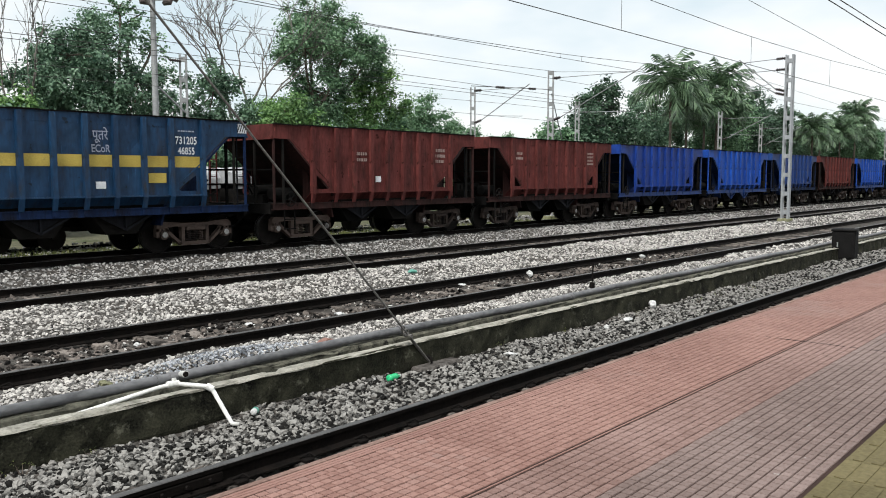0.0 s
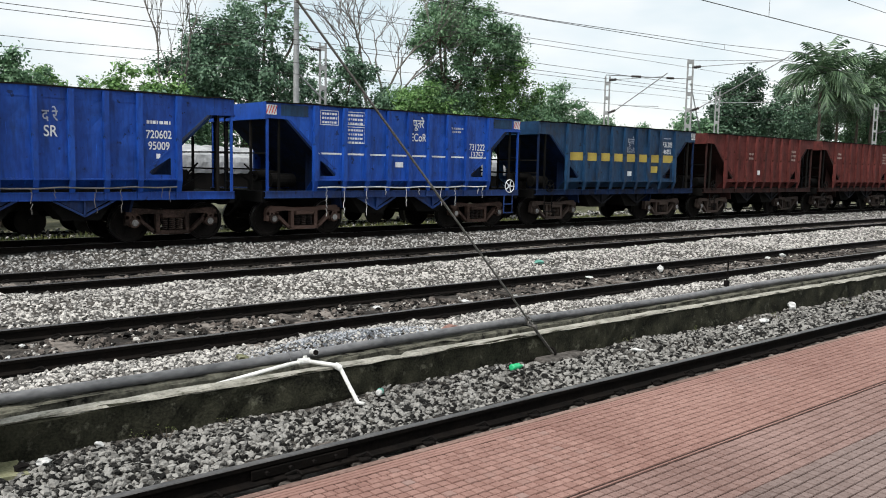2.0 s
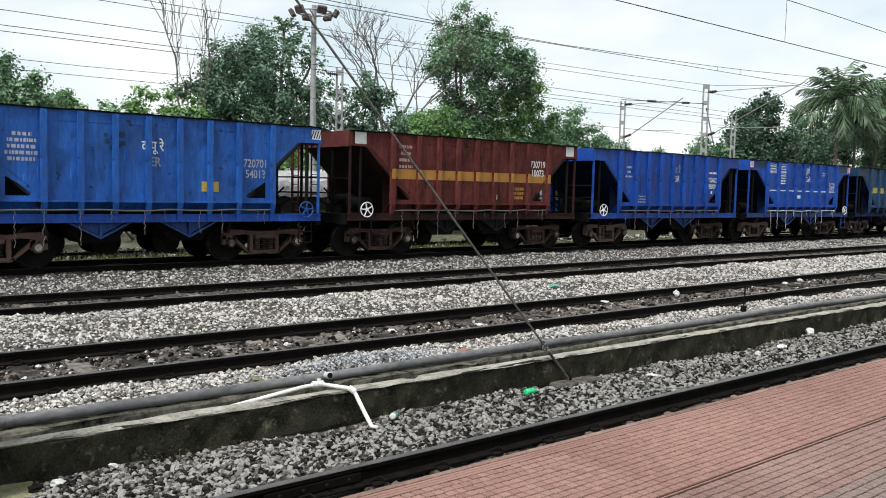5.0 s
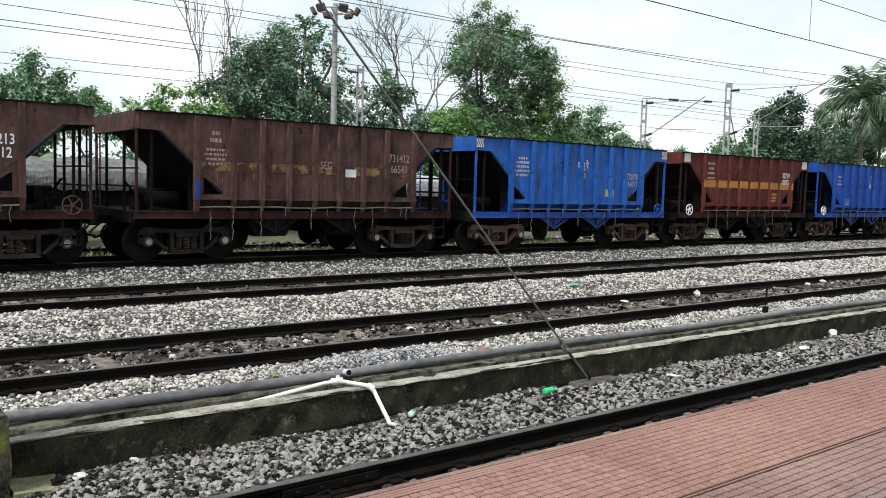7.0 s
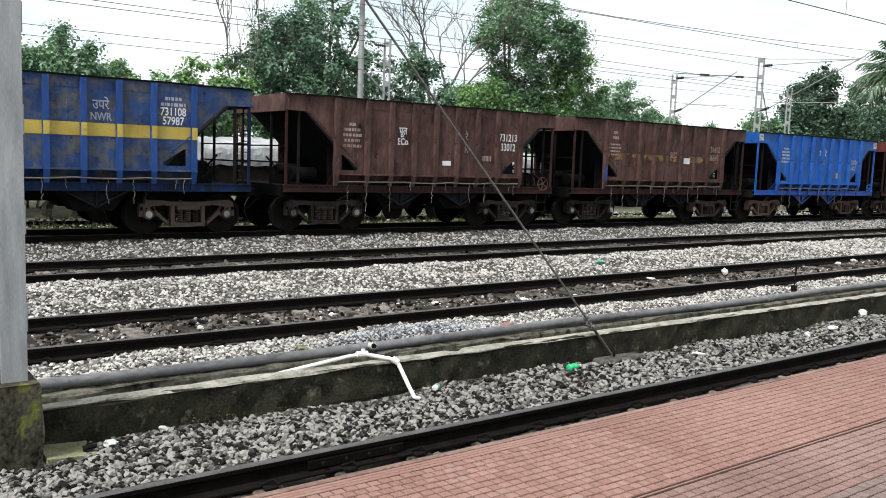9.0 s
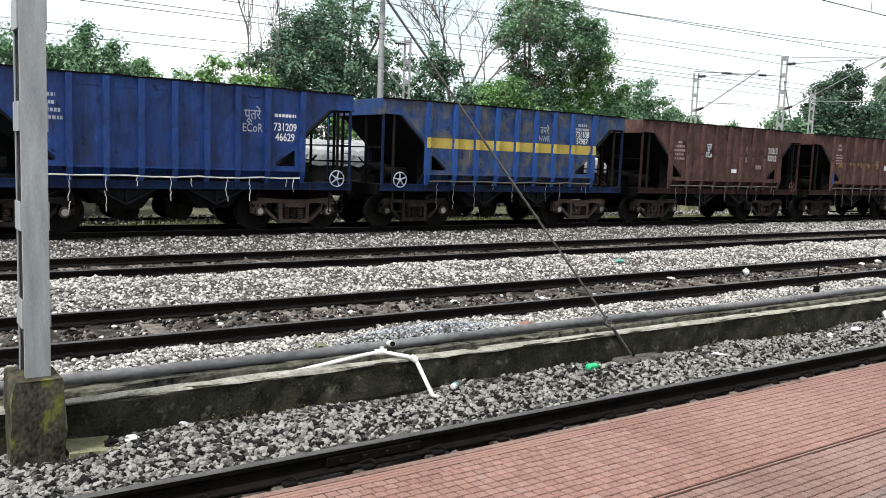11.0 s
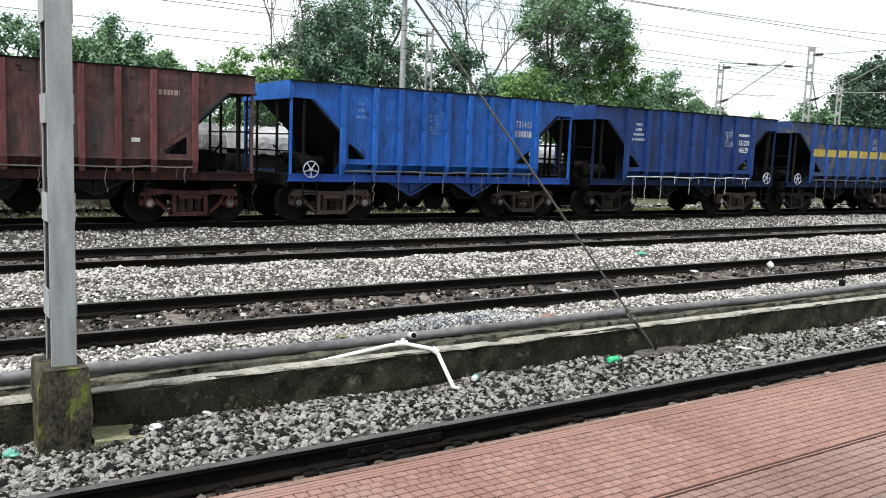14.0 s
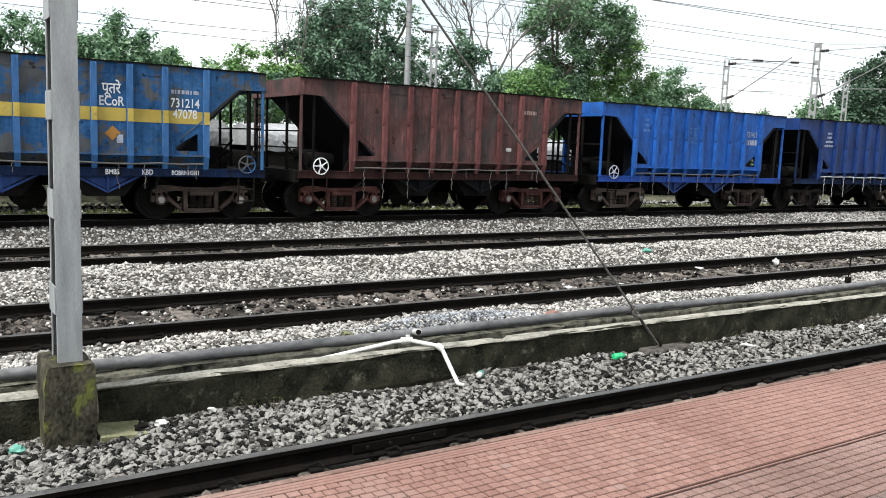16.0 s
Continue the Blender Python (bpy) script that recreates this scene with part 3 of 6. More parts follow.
def ground_z(x, y):
    """Height of the gravel: the beds of the tracks and the strips between, and a tipped heap of chippings by the pipe."""
    x, y = np.asarray(x, float), np.asarray(y, float)
    heap = 0.20 * np.exp(-(((x - 5.85) / 1.0) ** 2 + ((y - 8.55) / 0.45) ** 2))
    wave = 0.02 * np.sin(x * 1.7 + y * 2.3) + 0.015 * np.sin(x * 4.1 - y * 3.7) + 0.012 * np.sin(x * 0.6 + y * 5)
    return np.interp(y, PROFILE_Y, PROFILE_Z) + heap + wave


def sheet(name, xs, ys, material, lift=0.0):
    gx, gy = np.meshgrid(xs, ys)
    v = np.stack([gx, gy, ground_z(gx, gy) + lift], -1).reshape(-1, 3)
    nx, ny = len(xs), len(ys)
    i = (np.arange(ny - 1)[:, None] * nx + np.arange(nx - 1)[None]).ravel()
    return raw_mesh(name, v, np.stack([i, i + 1, i + nx + 1, i + nx], 1), material)


FAR_X = np.concatenate([np.linspace(-1500, -40, 12)[:-1], np.linspace(-40, 160, 60), np.linspace(160, 1500, 12)[1:]])
FAR_Y = np.concatenate([np.linspace(-1500, -20, 8), np.linspace(2, 25.4, 13), np.linspace(26.2, 60, 9), np.linspace(80, 1500, 10)])
ground = sheet("ground", FAR_X, FAR_Y, M["ground"], -0.09)
for v in ground.data.vertices:
    if v.co.y < 25.5:
        v.co.z = -0.75
tagged(ground, "grassy earth beside the railway yard", kind="structure")
bed = sheet("track_ballast", np.concatenate([np.linspace(-30, 40, 281), np.linspace(41, 260, 110)]), np.linspace(2.4, 26.6, 98), M["bed"])
tagged(bed, "grey crushed stone ballast under the tracks", "ballast", kind="structure")


def scatter(n, x0, x1, y0, y1, seed, near=0.0, skip=()):
    """Points over a strip; near above 0 crowds them towards x0."""
    rng = np.random.default_rng(seed)
    u = rng.random(n)
    x = x0 + (x1 - x0) * (u ** (1 + near))
    y = rng.uniform(y0, y1, n)
    keep = np.ones(n, bool)
    for a, b in skip:
        keep &= ~((y > a) & (y < b))
    return x[keep], y[keep], rng


def stone_strip(name, n, x0, x1, y0, y1, size, material, seed, label, near=0.0, skip=(), sink=0.2, rings=2):
    x, y, rng = scatter(n, x0, x1, y0, y1, seed, near, skip)
    s = rng.uniform(*size, len(x)) * rng.choice([1, 1, 1, 1.35], len(x))
    z = ground_z(x, y) + s * rng.uniform(-sink, 0.28, len(x))
    return tagged(stones(name, np.stack([x, y, z], 1), s, material, seed, None, rings), label, "gravel")


T1, T2, T3, T4 = 4.48, 10.63, 16.25, 22.1
HALF = 0.872
stone_strip("gravel", 25000, -0.5, 26, 5.46, 7.1, (0.046, 0.080), M["stone_near"], 1, "loose grey crushed stones beside the platform track", near=0.9, sink=0.1, rings=3)
stone_strip("gravel", 9000, -0.5, 26, 3.75, 5.22, (0.05, 0.09), M["stone_dirty"], 31, "oily stones between the platform rails", near=0.9, sink=0.5)
stone_strip("gravel", 26000, -2.0, 26, 7.9, 9.66, (0.038, 0.070), M["stone_far"], 2, "pale crushed stones between pipe and rails", near=0.7)
stone_strip("gravel", 8000, -2.0, 26, 9.88, 11.40, (0.045, 0.11), M["stone_dirty"], 3, "sparse dirty stones between the rails", near=0.6, sink=0.3)
stone_strip("gravel", 2600, -2.0, 26, 9.88, 11.40, (0.035, 0.075), M["stone_far"], 33, "scattered pale stones between the rails", near=0.6, sink=0.2)
stone_strip("gravel", 42000, -4.0, 40, 11.6, 15.28, (0.046, 0.084), M["stone_far"], 4, "pale crushed stones between two tracks", near=0.7)
stone_strip("gravel", 7000, -5.0, 40, 15.5, 17.05, (0.045, 0.09), M["stone_dirty"], 5, "dusty stones between the rails", near=0.6, sink=0.4)
stone_strip("gravel", 22000, -6.0, 48, 17.25, 20.9, (0.060, 0.100), M["stone_mid"], 6, "crushed stones beside the goods line", near=0.6)
stone_strip("gravel", 13000, 24, 110, 11.6, 15.35, (0.07, 0.12), M["stone_far"], 14, "pale crushed stones between two tracks", near=0.9, sink=0.1)
stone_strip("gravel", 10000, 30, 120, 17.2, 20.9, (0.07, 0.12), M["stone_mid"], 15, "crushed stones beside the goods line", near=0.9, sink=0.1)
stone_strip("gravel", 4000, 24, 70, 7.95, 9.66, (0.07, 0.12), M["stone_far"], 16, "pale crushed stones between pipe and rails", near=0.9, sink=0.1)
stone_strip("gravel", 4000, 24, 70, 5.46, 7.0, (0.07, 0.12), M["stone_near"], 17, "loose grey crushed stones beside the platform track", near=0.9, sink=0.1)
stone_strip("gravel", 5000, -10, 50, 25.2, 31.6, (0.08, 0.15), M["stone_mid"], 18, "dusty stones along the siding", sink=0.1)
hx, hy, hr = scatter(5200, 4.2, 7.6, 7.95, 9.3, 7)
hk = hr.random(len(hx)) < np.exp(-(((hx - 5.85) / 1.05) ** 2 + ((hy - 8.55) / 0.45) ** 2) * 1.2)
hs = hr.uniform(0.03, 0.055, hk.sum())
tagged(stones("chippings", np.stack([hx[hk], hy[hk], ground_z(hx[hk], hy[hk]) + 0.02], 1), hs, M["stone_blue"], 8), "heap of blue-grey stone chippings beside the pipe", "gravel")


# ---------------------------------------------------------------- tracks
def rail_mesh(x0, x1):
    """Flat-bottom rail: foot, web and head."""
    bm = bmesh.new()
    half = [(0.070, -0.165), (0.070, -0.150), (0.012, -0.128), (0.010, -0.048), (0.034, -0.038), (0.036, -0.006), (0.028, 0.0)]
    outline = half + [(-y, z) for y, z in half[::-1]]
    a = [bm.verts.new((x0, y, z)) for y, z in outline]
    b = [bm.verts.new((x1, y, z)) for y, z in outline]
    n = len(outline)
    for i in range(n):
        bm.faces.new((a[i], a[(i + 1) % n], b[(i + 1) % n], b[i]))
    bm.faces.new(a)
    bm.faces.new(b[::-1])
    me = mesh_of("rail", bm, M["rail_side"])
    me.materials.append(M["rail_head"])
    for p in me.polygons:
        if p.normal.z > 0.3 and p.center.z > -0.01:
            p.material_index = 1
    return me


RAIL = rail_mesh(-120, 420)
bm = bmesh.new()
box(bm, -0.12, 0.12, -1.37, 1.37, -0.36, -0.168, 0.015)
SLEEPER = mesh_of("sleeper", bm, M["sleeper"])
bm = bmesh.new()
for sy in (-1, 1):
    box(bm, -0.05, 0.05, sy * 0.095 - 0.035, sy * 0.095 + 0.035, -0.172, -0.140, 0.008)
    rod(bm, (-0.05, sy * 0.05, -0.138), (0.03, sy * 0.085, -0.108), 0.012, seg=6)
    rod(bm, (0.03, sy * 0.085, -0.108), (0.055, sy * 0.125, -0.135), 0.012, seg=6)
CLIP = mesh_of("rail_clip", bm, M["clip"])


def track(name, y, z, label, x0, x1, clips):
    base = tagged(new(name), label, "track", kind="structure")
    base.matrix_basis = pose(0, y, z)
    for s in (-1, 1):
        piece("rail", RAIL, base, pose(0, s * HALF, 0))
    i = 0
    x = x0
    rng = random.Random(name)
    while x < x1:
        sl = piece("sleeper", SLEEPER, base, pose(x, rng.uniform(-0.02, 0.02), -0.005, 0, 0, rng.uniform(-0.6, 0.6)))
        if clips[0] < x < clips[1]:
            for s in (-1, 1):
                piece("rail_clip", CLIP, sl, pose(0, s * HALF, 0.005))
        x += 0.65
    return base


track("track_platform", T1, 0, "platform track of dark rails on concrete sleepers", -8, 26, (-2, 16))
track("track_middle", T2, 0, "middle track of dark rails on half-buried sleepers", -8, 40, (-1, 26))
track("track_loop", T3, 0, "loop track of dark rails on half-buried sleepers", -8, 44, (2, 30))
track("track_goods", T4, 0.08, "goods line of rails on concrete sleepers", -8, 60, (0, 0.1))

# joint with fishplates in the platform rail
joint = tagged(new("rail_joint"), "bolted rusty fishplate joint in the dark rail", "rail joint")
joint.matrix_basis = pose(3.15, T1 + HALF - 0.014, -0.088)
bm = bmesh.new()
box(bm, -0.42, 0.42, -0.022, -0.002, -0.038, 0.036, 0.006)
part("fishplate", bm, M["rail_side"], joint)
for i in range(4):
    bm = bmesh.new()
    rod(bm, (-0.3 + 0.2 * i, -0.05, 0), (-0.3 + 0.2 * i, -0.015, 0), 0.017, seg=6)
    part("bolt", bm, M["clip"], joint)

# ---------------------------------------------------------------- platform
EDGE, TOP = 3.005, 0.84
platform = tagged(new("platform"), "railway platform paved with dusty red blocks", "platform", kind="structure")
bm = bmesh.new()
box(bm, -60, 160, -40, EDGE - 0.03, -0.4, TOP - 0.005)
part("platform_core", bm, M["joint"], platform)
bm = bmesh.new()
box(bm, -60, 160, EDGE - 0.028, EDGE, 0.60, TOP - 0.002, 0.006)
box(bm, -60, 160, EDGE - 0.20, EDGE - 0.028, TOP - 0.2, TOP - 0.016)
part("edge_coping", bm, M["coping"], platform, "worn concrete coping along the platform edge")
PL, PW = 0.056, 0.05
bm = bmesh.new()
t, b, gx, gy = 0.002, TOP - 0.008, 0.0022, 0.0029
vs = [bm.verts.new((x, y, z)) for i, z in ((0, b), (t, TOP)) for x, y in ((gx + i, gy + i), (PL - gx - i, gy + i), (PL - gx - i, PW - gy - i), (gx + i, PW - gy - i))]
for f in ((4, 5, 6, 7), (0, 1, 5, 4), (1, 2, 6, 5), (2, 3, 7, 6), (3, 0, 4, 7)):
    bm.faces.new([vs[i] for i in f])
PAVER = mesh_of("paver", bm, M["paver_one"])
PAVER_V = np.array([v.co[:] for v in PAVER.vertices])
PAVER_F = np.array([p.vertices[:] for p in PAVER.polygons])


def paving(name, x0, x1, y_top, rows, material, parts, seed, bond=0):
    """Small blocks in bands of four aligned rows, each band shifted; the stretch of x named in parts is laid block by block, the rest joined."""
    rng = np.random.default_rng(seed)
    place = []
    shift = rng.uniform(0, PL, 1 + rows // 4)
    for r in range(rows):
        y = y_top - (r + 1) * PW
        for i in range(int((x1 - x0) / PL)):
            x = x0 + i * PL + (PL / 2 if (r % 2 and r < bond) else shift[r // 4])
            if parts and parts[0] < x < parts[1] and y > parts[2]:
                ob = piece("paver", PAVER, platform, pose(x, y, rng.uniform(-0.0015, 0.0015)))
            else:
                place.append((x, y, rng.uniform(-0.0015, 0.0015)))
    place = np.array(place)
    v = PAVER_V[None] + place[:, None, :]
    f = PAVER_F[None] + (np.arange(len(place)) * 8)[:, None, None]
    tagged(raw_mesh(name, v.reshape(-1, 3), f.reshape(-1, 4), material, platform), kind="stuff")


# the plain run of blocks between the edge and the expansion joint, and the worn one behind it
JOINT_Y = 2.16
for j in range(4):
    bm = bmesh.new()
    box(bm, 0, 34, EDGE - 0.051 - 0.025 * j, EDGE - 0.031 - 0.025 * j, TOP - 0.006, TOP + (0.001 if j else 0.003), 0.002)
    part("nosing_strip", bm, M["paver_red"] if j else M["coping"], platform)
paving("red_pavers", 0, 34, EDGE - 0.13, 14, M["paver_red"], (2.0, 3.15, EDGE - 0.83), 11, 6)
paving("worn_pavers", 0, 24, JOINT_Y - 0.020, 8, M["paver_mid"], None, 12)
paving("worn_pavers", 0, 24, JOINT_Y - 0.420, 13, M["paver_grey"], None, 14)
paving("worn_pavers", 0, 12, 0.72, 12, M["paver_grey"], None, 13)
bm = bmesh.new()
box(bm, 0, 34, 2.154, 2.162, TOP - 0.006, TOP - 0.001)
part("expansion_joint", bm, M["paver_red"], platform)
bm = bmesh.new()
box(bm, 7.06, 7.075, 1.10, 2.46, TOP - 0.002, TOP + 0.001)
part("cross_joint", bm, M["clip"], platform)
bm = bmesh.new()
for x0, x1, y0, y1 in ((-60, -0.01, -40, 2.94), (0, 160, -40, 0.10), (34.1, 160, 0.12, 2.94)):
    box(bm, x0, x1, y0, y1, TOP - 0.012, TOP - 0.002)
part("plain_paving", bm, M["paver_grey"], platform)
tact = tagged(new("tactile_strip"), "dirty olive-yellow tactile paving strip")
tact.parent = platform
bm = bmesh.new()
box(bm, -0.0015, 0.2985, 0.73, 1.07, TOP - 0.006, TOP - 0.001)
for j in range(4):
    box(bm, 0.012, 0.287, 0.748 + 0.082 * j, 0.796 + 0.082 * j, TOP - 0.0015, TOP + 0.005, 0.002)
TACTILE = mesh_of("tactile_tile", bm, M["tactile"])
for i in range(100):
    piece("tactile_tile", TACTILE, tact, pose(i * 0.301, 0, 0))

# ---------------------------------------------------------------- dwarf wall and pipe
wall = tagged(new("dwarf_wall"), "low mossy concrete wall with a shade-darkened face along the track", "wall", kind="structure")
WX = np.linspace(-20, 90, 441)
rng = np.random.default_rng(21)


def wall_run(name, y0, y1, z0, z1, material, rough, label=""):
    """A long low wall with a crumbled, wavering top edge."""
    n = len(WX)
    rows = []
    for y, z, k in ((y0, z0, 0.2), (y0 - 0.012, z0 + (z1 - z0) * 0.4, 1), (y0, z1 - 0.02, 1), (y0 + 0.02, z1, 0.6), (y1 - 0.02, z1, 0.6), (y1, z1 - 0.02, 0.6), (y1, z0, 0.2)):
        rows.append(np.stack([WX, y + rough * k * rng.normal(size=n), z + 0.6 * rough * k * rng.normal(size=n)], 1))
    v = np.concatenate(rows)
    i = (np.arange(6)[:, None] * n + np.arange(n - 1)[None]).ravel()
    ob = raw_mesh(name, v, np.stack([i, i + 1, i + n + 1, i + n], 1), material, wall)
    if label:
        tagged(ob, label)
    return ob


# face and cap differ by moss and by light and shade in their colours
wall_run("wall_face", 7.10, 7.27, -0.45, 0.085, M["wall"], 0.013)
wall_run("wall_cap", 7.10, 7.265, 0.072, 0.094, M["wall_top"], 0.011, "weathered top of the wall, coloured pale as lit")
wall_run("pipe_ledge", 7.62, 7.86, -0.4, 0.045, M["ledge"], 0.018, "dark concrete ledge under the pipe")

pipe = tagged(new("water_pipe"), "grey plastic water pipe lying along the low wall", "pipe")
px = np.linspace(-20, 90, 130)
curve_tube("pipe_run", [(x, 7.75 + 0.012 * math.sin(x * 0.5), 0.105 + 0.01 * math.sin(x * 0.9 + 1)) for x in px], 0.052, M["pipe"], pipe, seg=16)
for x in (-0.3, 1.55, 4.45, 4.6, 8.05, 8.13, 12.4, 12.5):
    bm = bmesh.new()
    zc, yc = 0.105 + 0.01 * math.sin(x * 0.9 + 1), 7.75 + 0.012 * math.sin(x * 0.5)
    rod(bm, (x - 0.03, yc, zc), (x + 0.03, yc, zc), 0.060, seg=18)
    part("collar", bm, M["pipe"], pipe)
bm = bmesh.new()
rod(bm, (4.70, 7.72, 0.12), (4.66, 7.58, 0.15), 0.036, seg=16)
part("stub", bm, M["pvc"], pipe, "open white plastic stub")
# black disc on the solid stub, drawn for the dark of a hollow end
bm = bmesh.new()
rod(bm, (4.659, 7.576, 0.151), (4.657, 7.570, 0.152), 0.03, seg=14)
part("stub_mouth", bm, M["clip"], pipe)

drain = tagged(new("drain_pipe"), "thin white plastic branch pipe bent over the wall", "pipe")
PV = [(3.36, 7.44, 0.01), (4.20, 7.33, 0.138), (4.37, 7.31, 0.150), (4.58, 7.10, 0.12), (4.63, 7.05, 0.085), (4.67, 6.90, -0.12), (4.68, 6.80, -0.225), (4.72, 6.74, -0.235)]
curve_tube("pipe_bend", PV, 0.022, M["pvc"], drain, seg=12)
for c, d in (((4.35, 7.31, 0.150), (0.06, -0.01, 0)), ((4.61, 7.07, 0.105), (0.025, -0.02, -0.02))):
    bm = bmesh.new()
    rod(bm, Vector(c) - Vector(d), Vector(c) + Vector(d), 0.034, seg=14)
    part("fitting", bm, M["pvc"], drain)
bm = bmesh.new()
rod(bm, (4.37, 7.31, 0.15), (4.37, 7.32, 0.205), 0.022, seg=10)
part("riser", bm, M["pvc"], drain)


# ---------------------------------------------------------------- hopper wagons
PITCH = 10.713
HL, HW = 4.88, 1.75  # half length and half width of the body
RIBS = (-3.36, -2.38, -1.58, -0.79, 0.0, 0.79, 1.58, 2.38, 3.36)


def side_mesh():
    """Body side: notched ends, a three-cornered hole at each foot, a folded top rim."""
    bm = bmesh.new()
    y0, y1 = -HW, -HW + 0.012
    # end boards, then the bays, cut so that the holes go through
    for s in (-1, 1):
        def q(pts):
            return [(s * x, z) for x, z in (pts if s > 0 else pts)]
        prism(bm, q([(HL, 3.735), (HL, 3.30), (4.15, 3.28), (3.49, 2.68), (3.44, 2.62), (3.44, 3.735)]), y0, y1)
        prism(bm, q([(3.44, 3.735), (3.44, 2.16), (2.62, 2.16), (2.62, 3.735)]), y0, y1)
        prism(bm, q([(3.44, 2.16), (3.44, 1.62), (3.17, 1.62), (3.17, 2.16)]), y0, y1)
        prism(bm, q([(3.17, 2.16), (3.12, 2.15), (2.66, 1.85), (2.62, 1.80), (2.62, 2.16)]), y0, y1)
        prism(bm, q([(3.17, 1.74), (3.17, 1.62), (2.62, 1.62), (2.62, 1.80), (2.68, 1.74)]), y0, y1)
    # the long middle, in bays so that the sheet dents a little
    xs = np.linspace(-2.62, 2.62, 29)
    zs = np.linspace(1.62, 3.735, 11)
    rng = np.random.default_rng(5)
    grid = {}
    for i, x in enumerate(xs):
        for j, z in enumerate(zs):
            edge = i in (0, len(xs) - 1) or j in (0, len(zs) - 1)
            grid[i, j] = bm.verts.new((x, y0 + (0 if edge else abs(rng.normal()) * 0.006), z))
    for i in range(len(xs) - 1):
        for j in range(len(zs) - 1):
            bm.faces.new((grid[i, j], grid[i + 1, j], grid[i + 1, j + 1], grid[i, j + 1]))
    box(bm, -3.30, 3.30, y0 - 0.005, y0 + 0.002, 3.475, 3.495)
    return mesh_of("side_sheet", bm, M["white"])


def weld_mesh(s):
    """Weld where the slope sheet meets the side."""
    bm = bmesh.new()
    bar(bm, (s * 3.28, -HW - 0.004, 2.47), (s * 2.62, -HW - 0.004, 1.93), 0.012, 0.03)
    return mesh_of("weld_seam", bm, M["white"])


def ledge_mesh():
    """Folded ledge along the foot of the side sheet."""
    bm = bmesh.new()
    box(bm, -3.44, 3.44, -HW - 0.085, -HW + 0.01, 1.605, 1.64)
    return mesh_of("side_ledge", bm, M["white"])


def rim_mesh():
    """Bent, coal-black top rim."""
    bm = bmesh.new()
    rng = random.Random(4)
    pts = [(-HL + 2 * HL * i / 24, 3.735 + rng.uniform(-0.012, 0.014), rng.uniform(-0.02, 0.02)) for i in range(25)]
    for (a, za, ya), (b, zb, yb) in zip(pts, pts[1:]):
        bar(bm, (a, -HW + ya, za), (b, -HW + yb, zb), 0.10, 0.035)
    return mesh_of("top_rim", bm, M["under"])


def rib_mesh():
    """Pressed stanchion with canted flanks and a tapered foot below the sheet."""
    bm = bmesh.new()
    o, n = [], []
    for z, w, d in ((1.30, 0.06, 0.03), (1.60, 0.062, 0.118), (1.66, 0.062, 0.118), (3.70, 0.062, 0.105)):
        o.append([bm.verts.new(p) for p in ((-w - 0.006, 0, z), (-w, -d, z), (w, -d, z), (w + 0.006, 0, z))])
    for a, b in zip(o, o[1:]):
        for i in range(3):
            bm.faces.new((a[i], a[i + 1], b[i + 1], b[i]))
    bm.faces.new(o[0])
    bm.faces.new(o[-1][::-1])
    return mesh_of("rib", bm, M["white"])


def lower_mesh():
    """The hopper side below the sheet, leaning in to the deck."""
    bm = bmesh.new()
    prism(bm, [(-3.44, 1.62), (3.44, 1.62), (3.44, 1.30), (-3.44, 1.30)], -0.006, 0.006)
    for v in bm.verts:
        v.co.y += -HW + 0.03 + (0.34 if v.co.z < 1.4 else 0)
    return mesh_of("hopper_skirt", bm, M["white"])


def slope_mesh(s):
    """Sloping end sheet of the hopper and the end board over it."""
    bm = bmesh.new()
    prism(bm, [(s * 4.74, 3.69), (s * 4.66, 3.69), (s * 2.36, 1.50), (s * 2.45, 1.50)], -HW + 0.014, HW - 0.014)
    prism(bm, [(s * 2.45, 1.52), (s * 2.38, 1.52), (s * 2.20, 0.80), (s * 2.26, 0.80)], -HW + 0.3, HW - 0.3)
    for y in (-HW + 0.4, HW - 0.4):
        prism(bm, [(s * 3.42, 1.32), (s * 3.42, 2.40), (s * 2.40, 1.45), (s * 2.40, 1.32)], y - 0.006, y + 0.006)
    return mesh_of("slope_sheet", bm, M["white"])


def end_board_mesh():
    bm = bmesh.new()
    box(bm, -0.014, 0.014, -HW + 0.013, HW - 0.013, 3.30, 3.735)
    box(bm, -0.05, 0.05, -HW + 0.013, HW - 0.013, 3.27, 3.33)
    return mesh_of("end_board", bm, M["white"])


def sole_mesh():
    """Channel-section sole bar."""
    bm = bmesh.new()
    box(bm, -HL - 0.02, HL + 0.02, -HW + 0.02, -HW + 0.035, 1.12, 1.31)
    box(bm, -HL - 0.02, HL + 0.02, -HW, -HW + 0.12, 1.29, 1.315)
    box(bm, -HL - 0.02, HL + 0.02, -HW, -HW + 0.12, 1.115, 1.14)
    for x in RIBS:
        box(bm, x - 0.06, x + 0.06, -HW - 0.012, -HW + 0.03, 1.14, 1.29)
    return mesh_of("sole_bar", bm, M["white"])


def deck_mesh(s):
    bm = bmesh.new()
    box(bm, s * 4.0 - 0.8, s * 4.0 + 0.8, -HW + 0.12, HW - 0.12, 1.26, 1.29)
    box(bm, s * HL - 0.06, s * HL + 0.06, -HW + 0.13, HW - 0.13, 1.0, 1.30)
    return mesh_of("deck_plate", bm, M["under"])


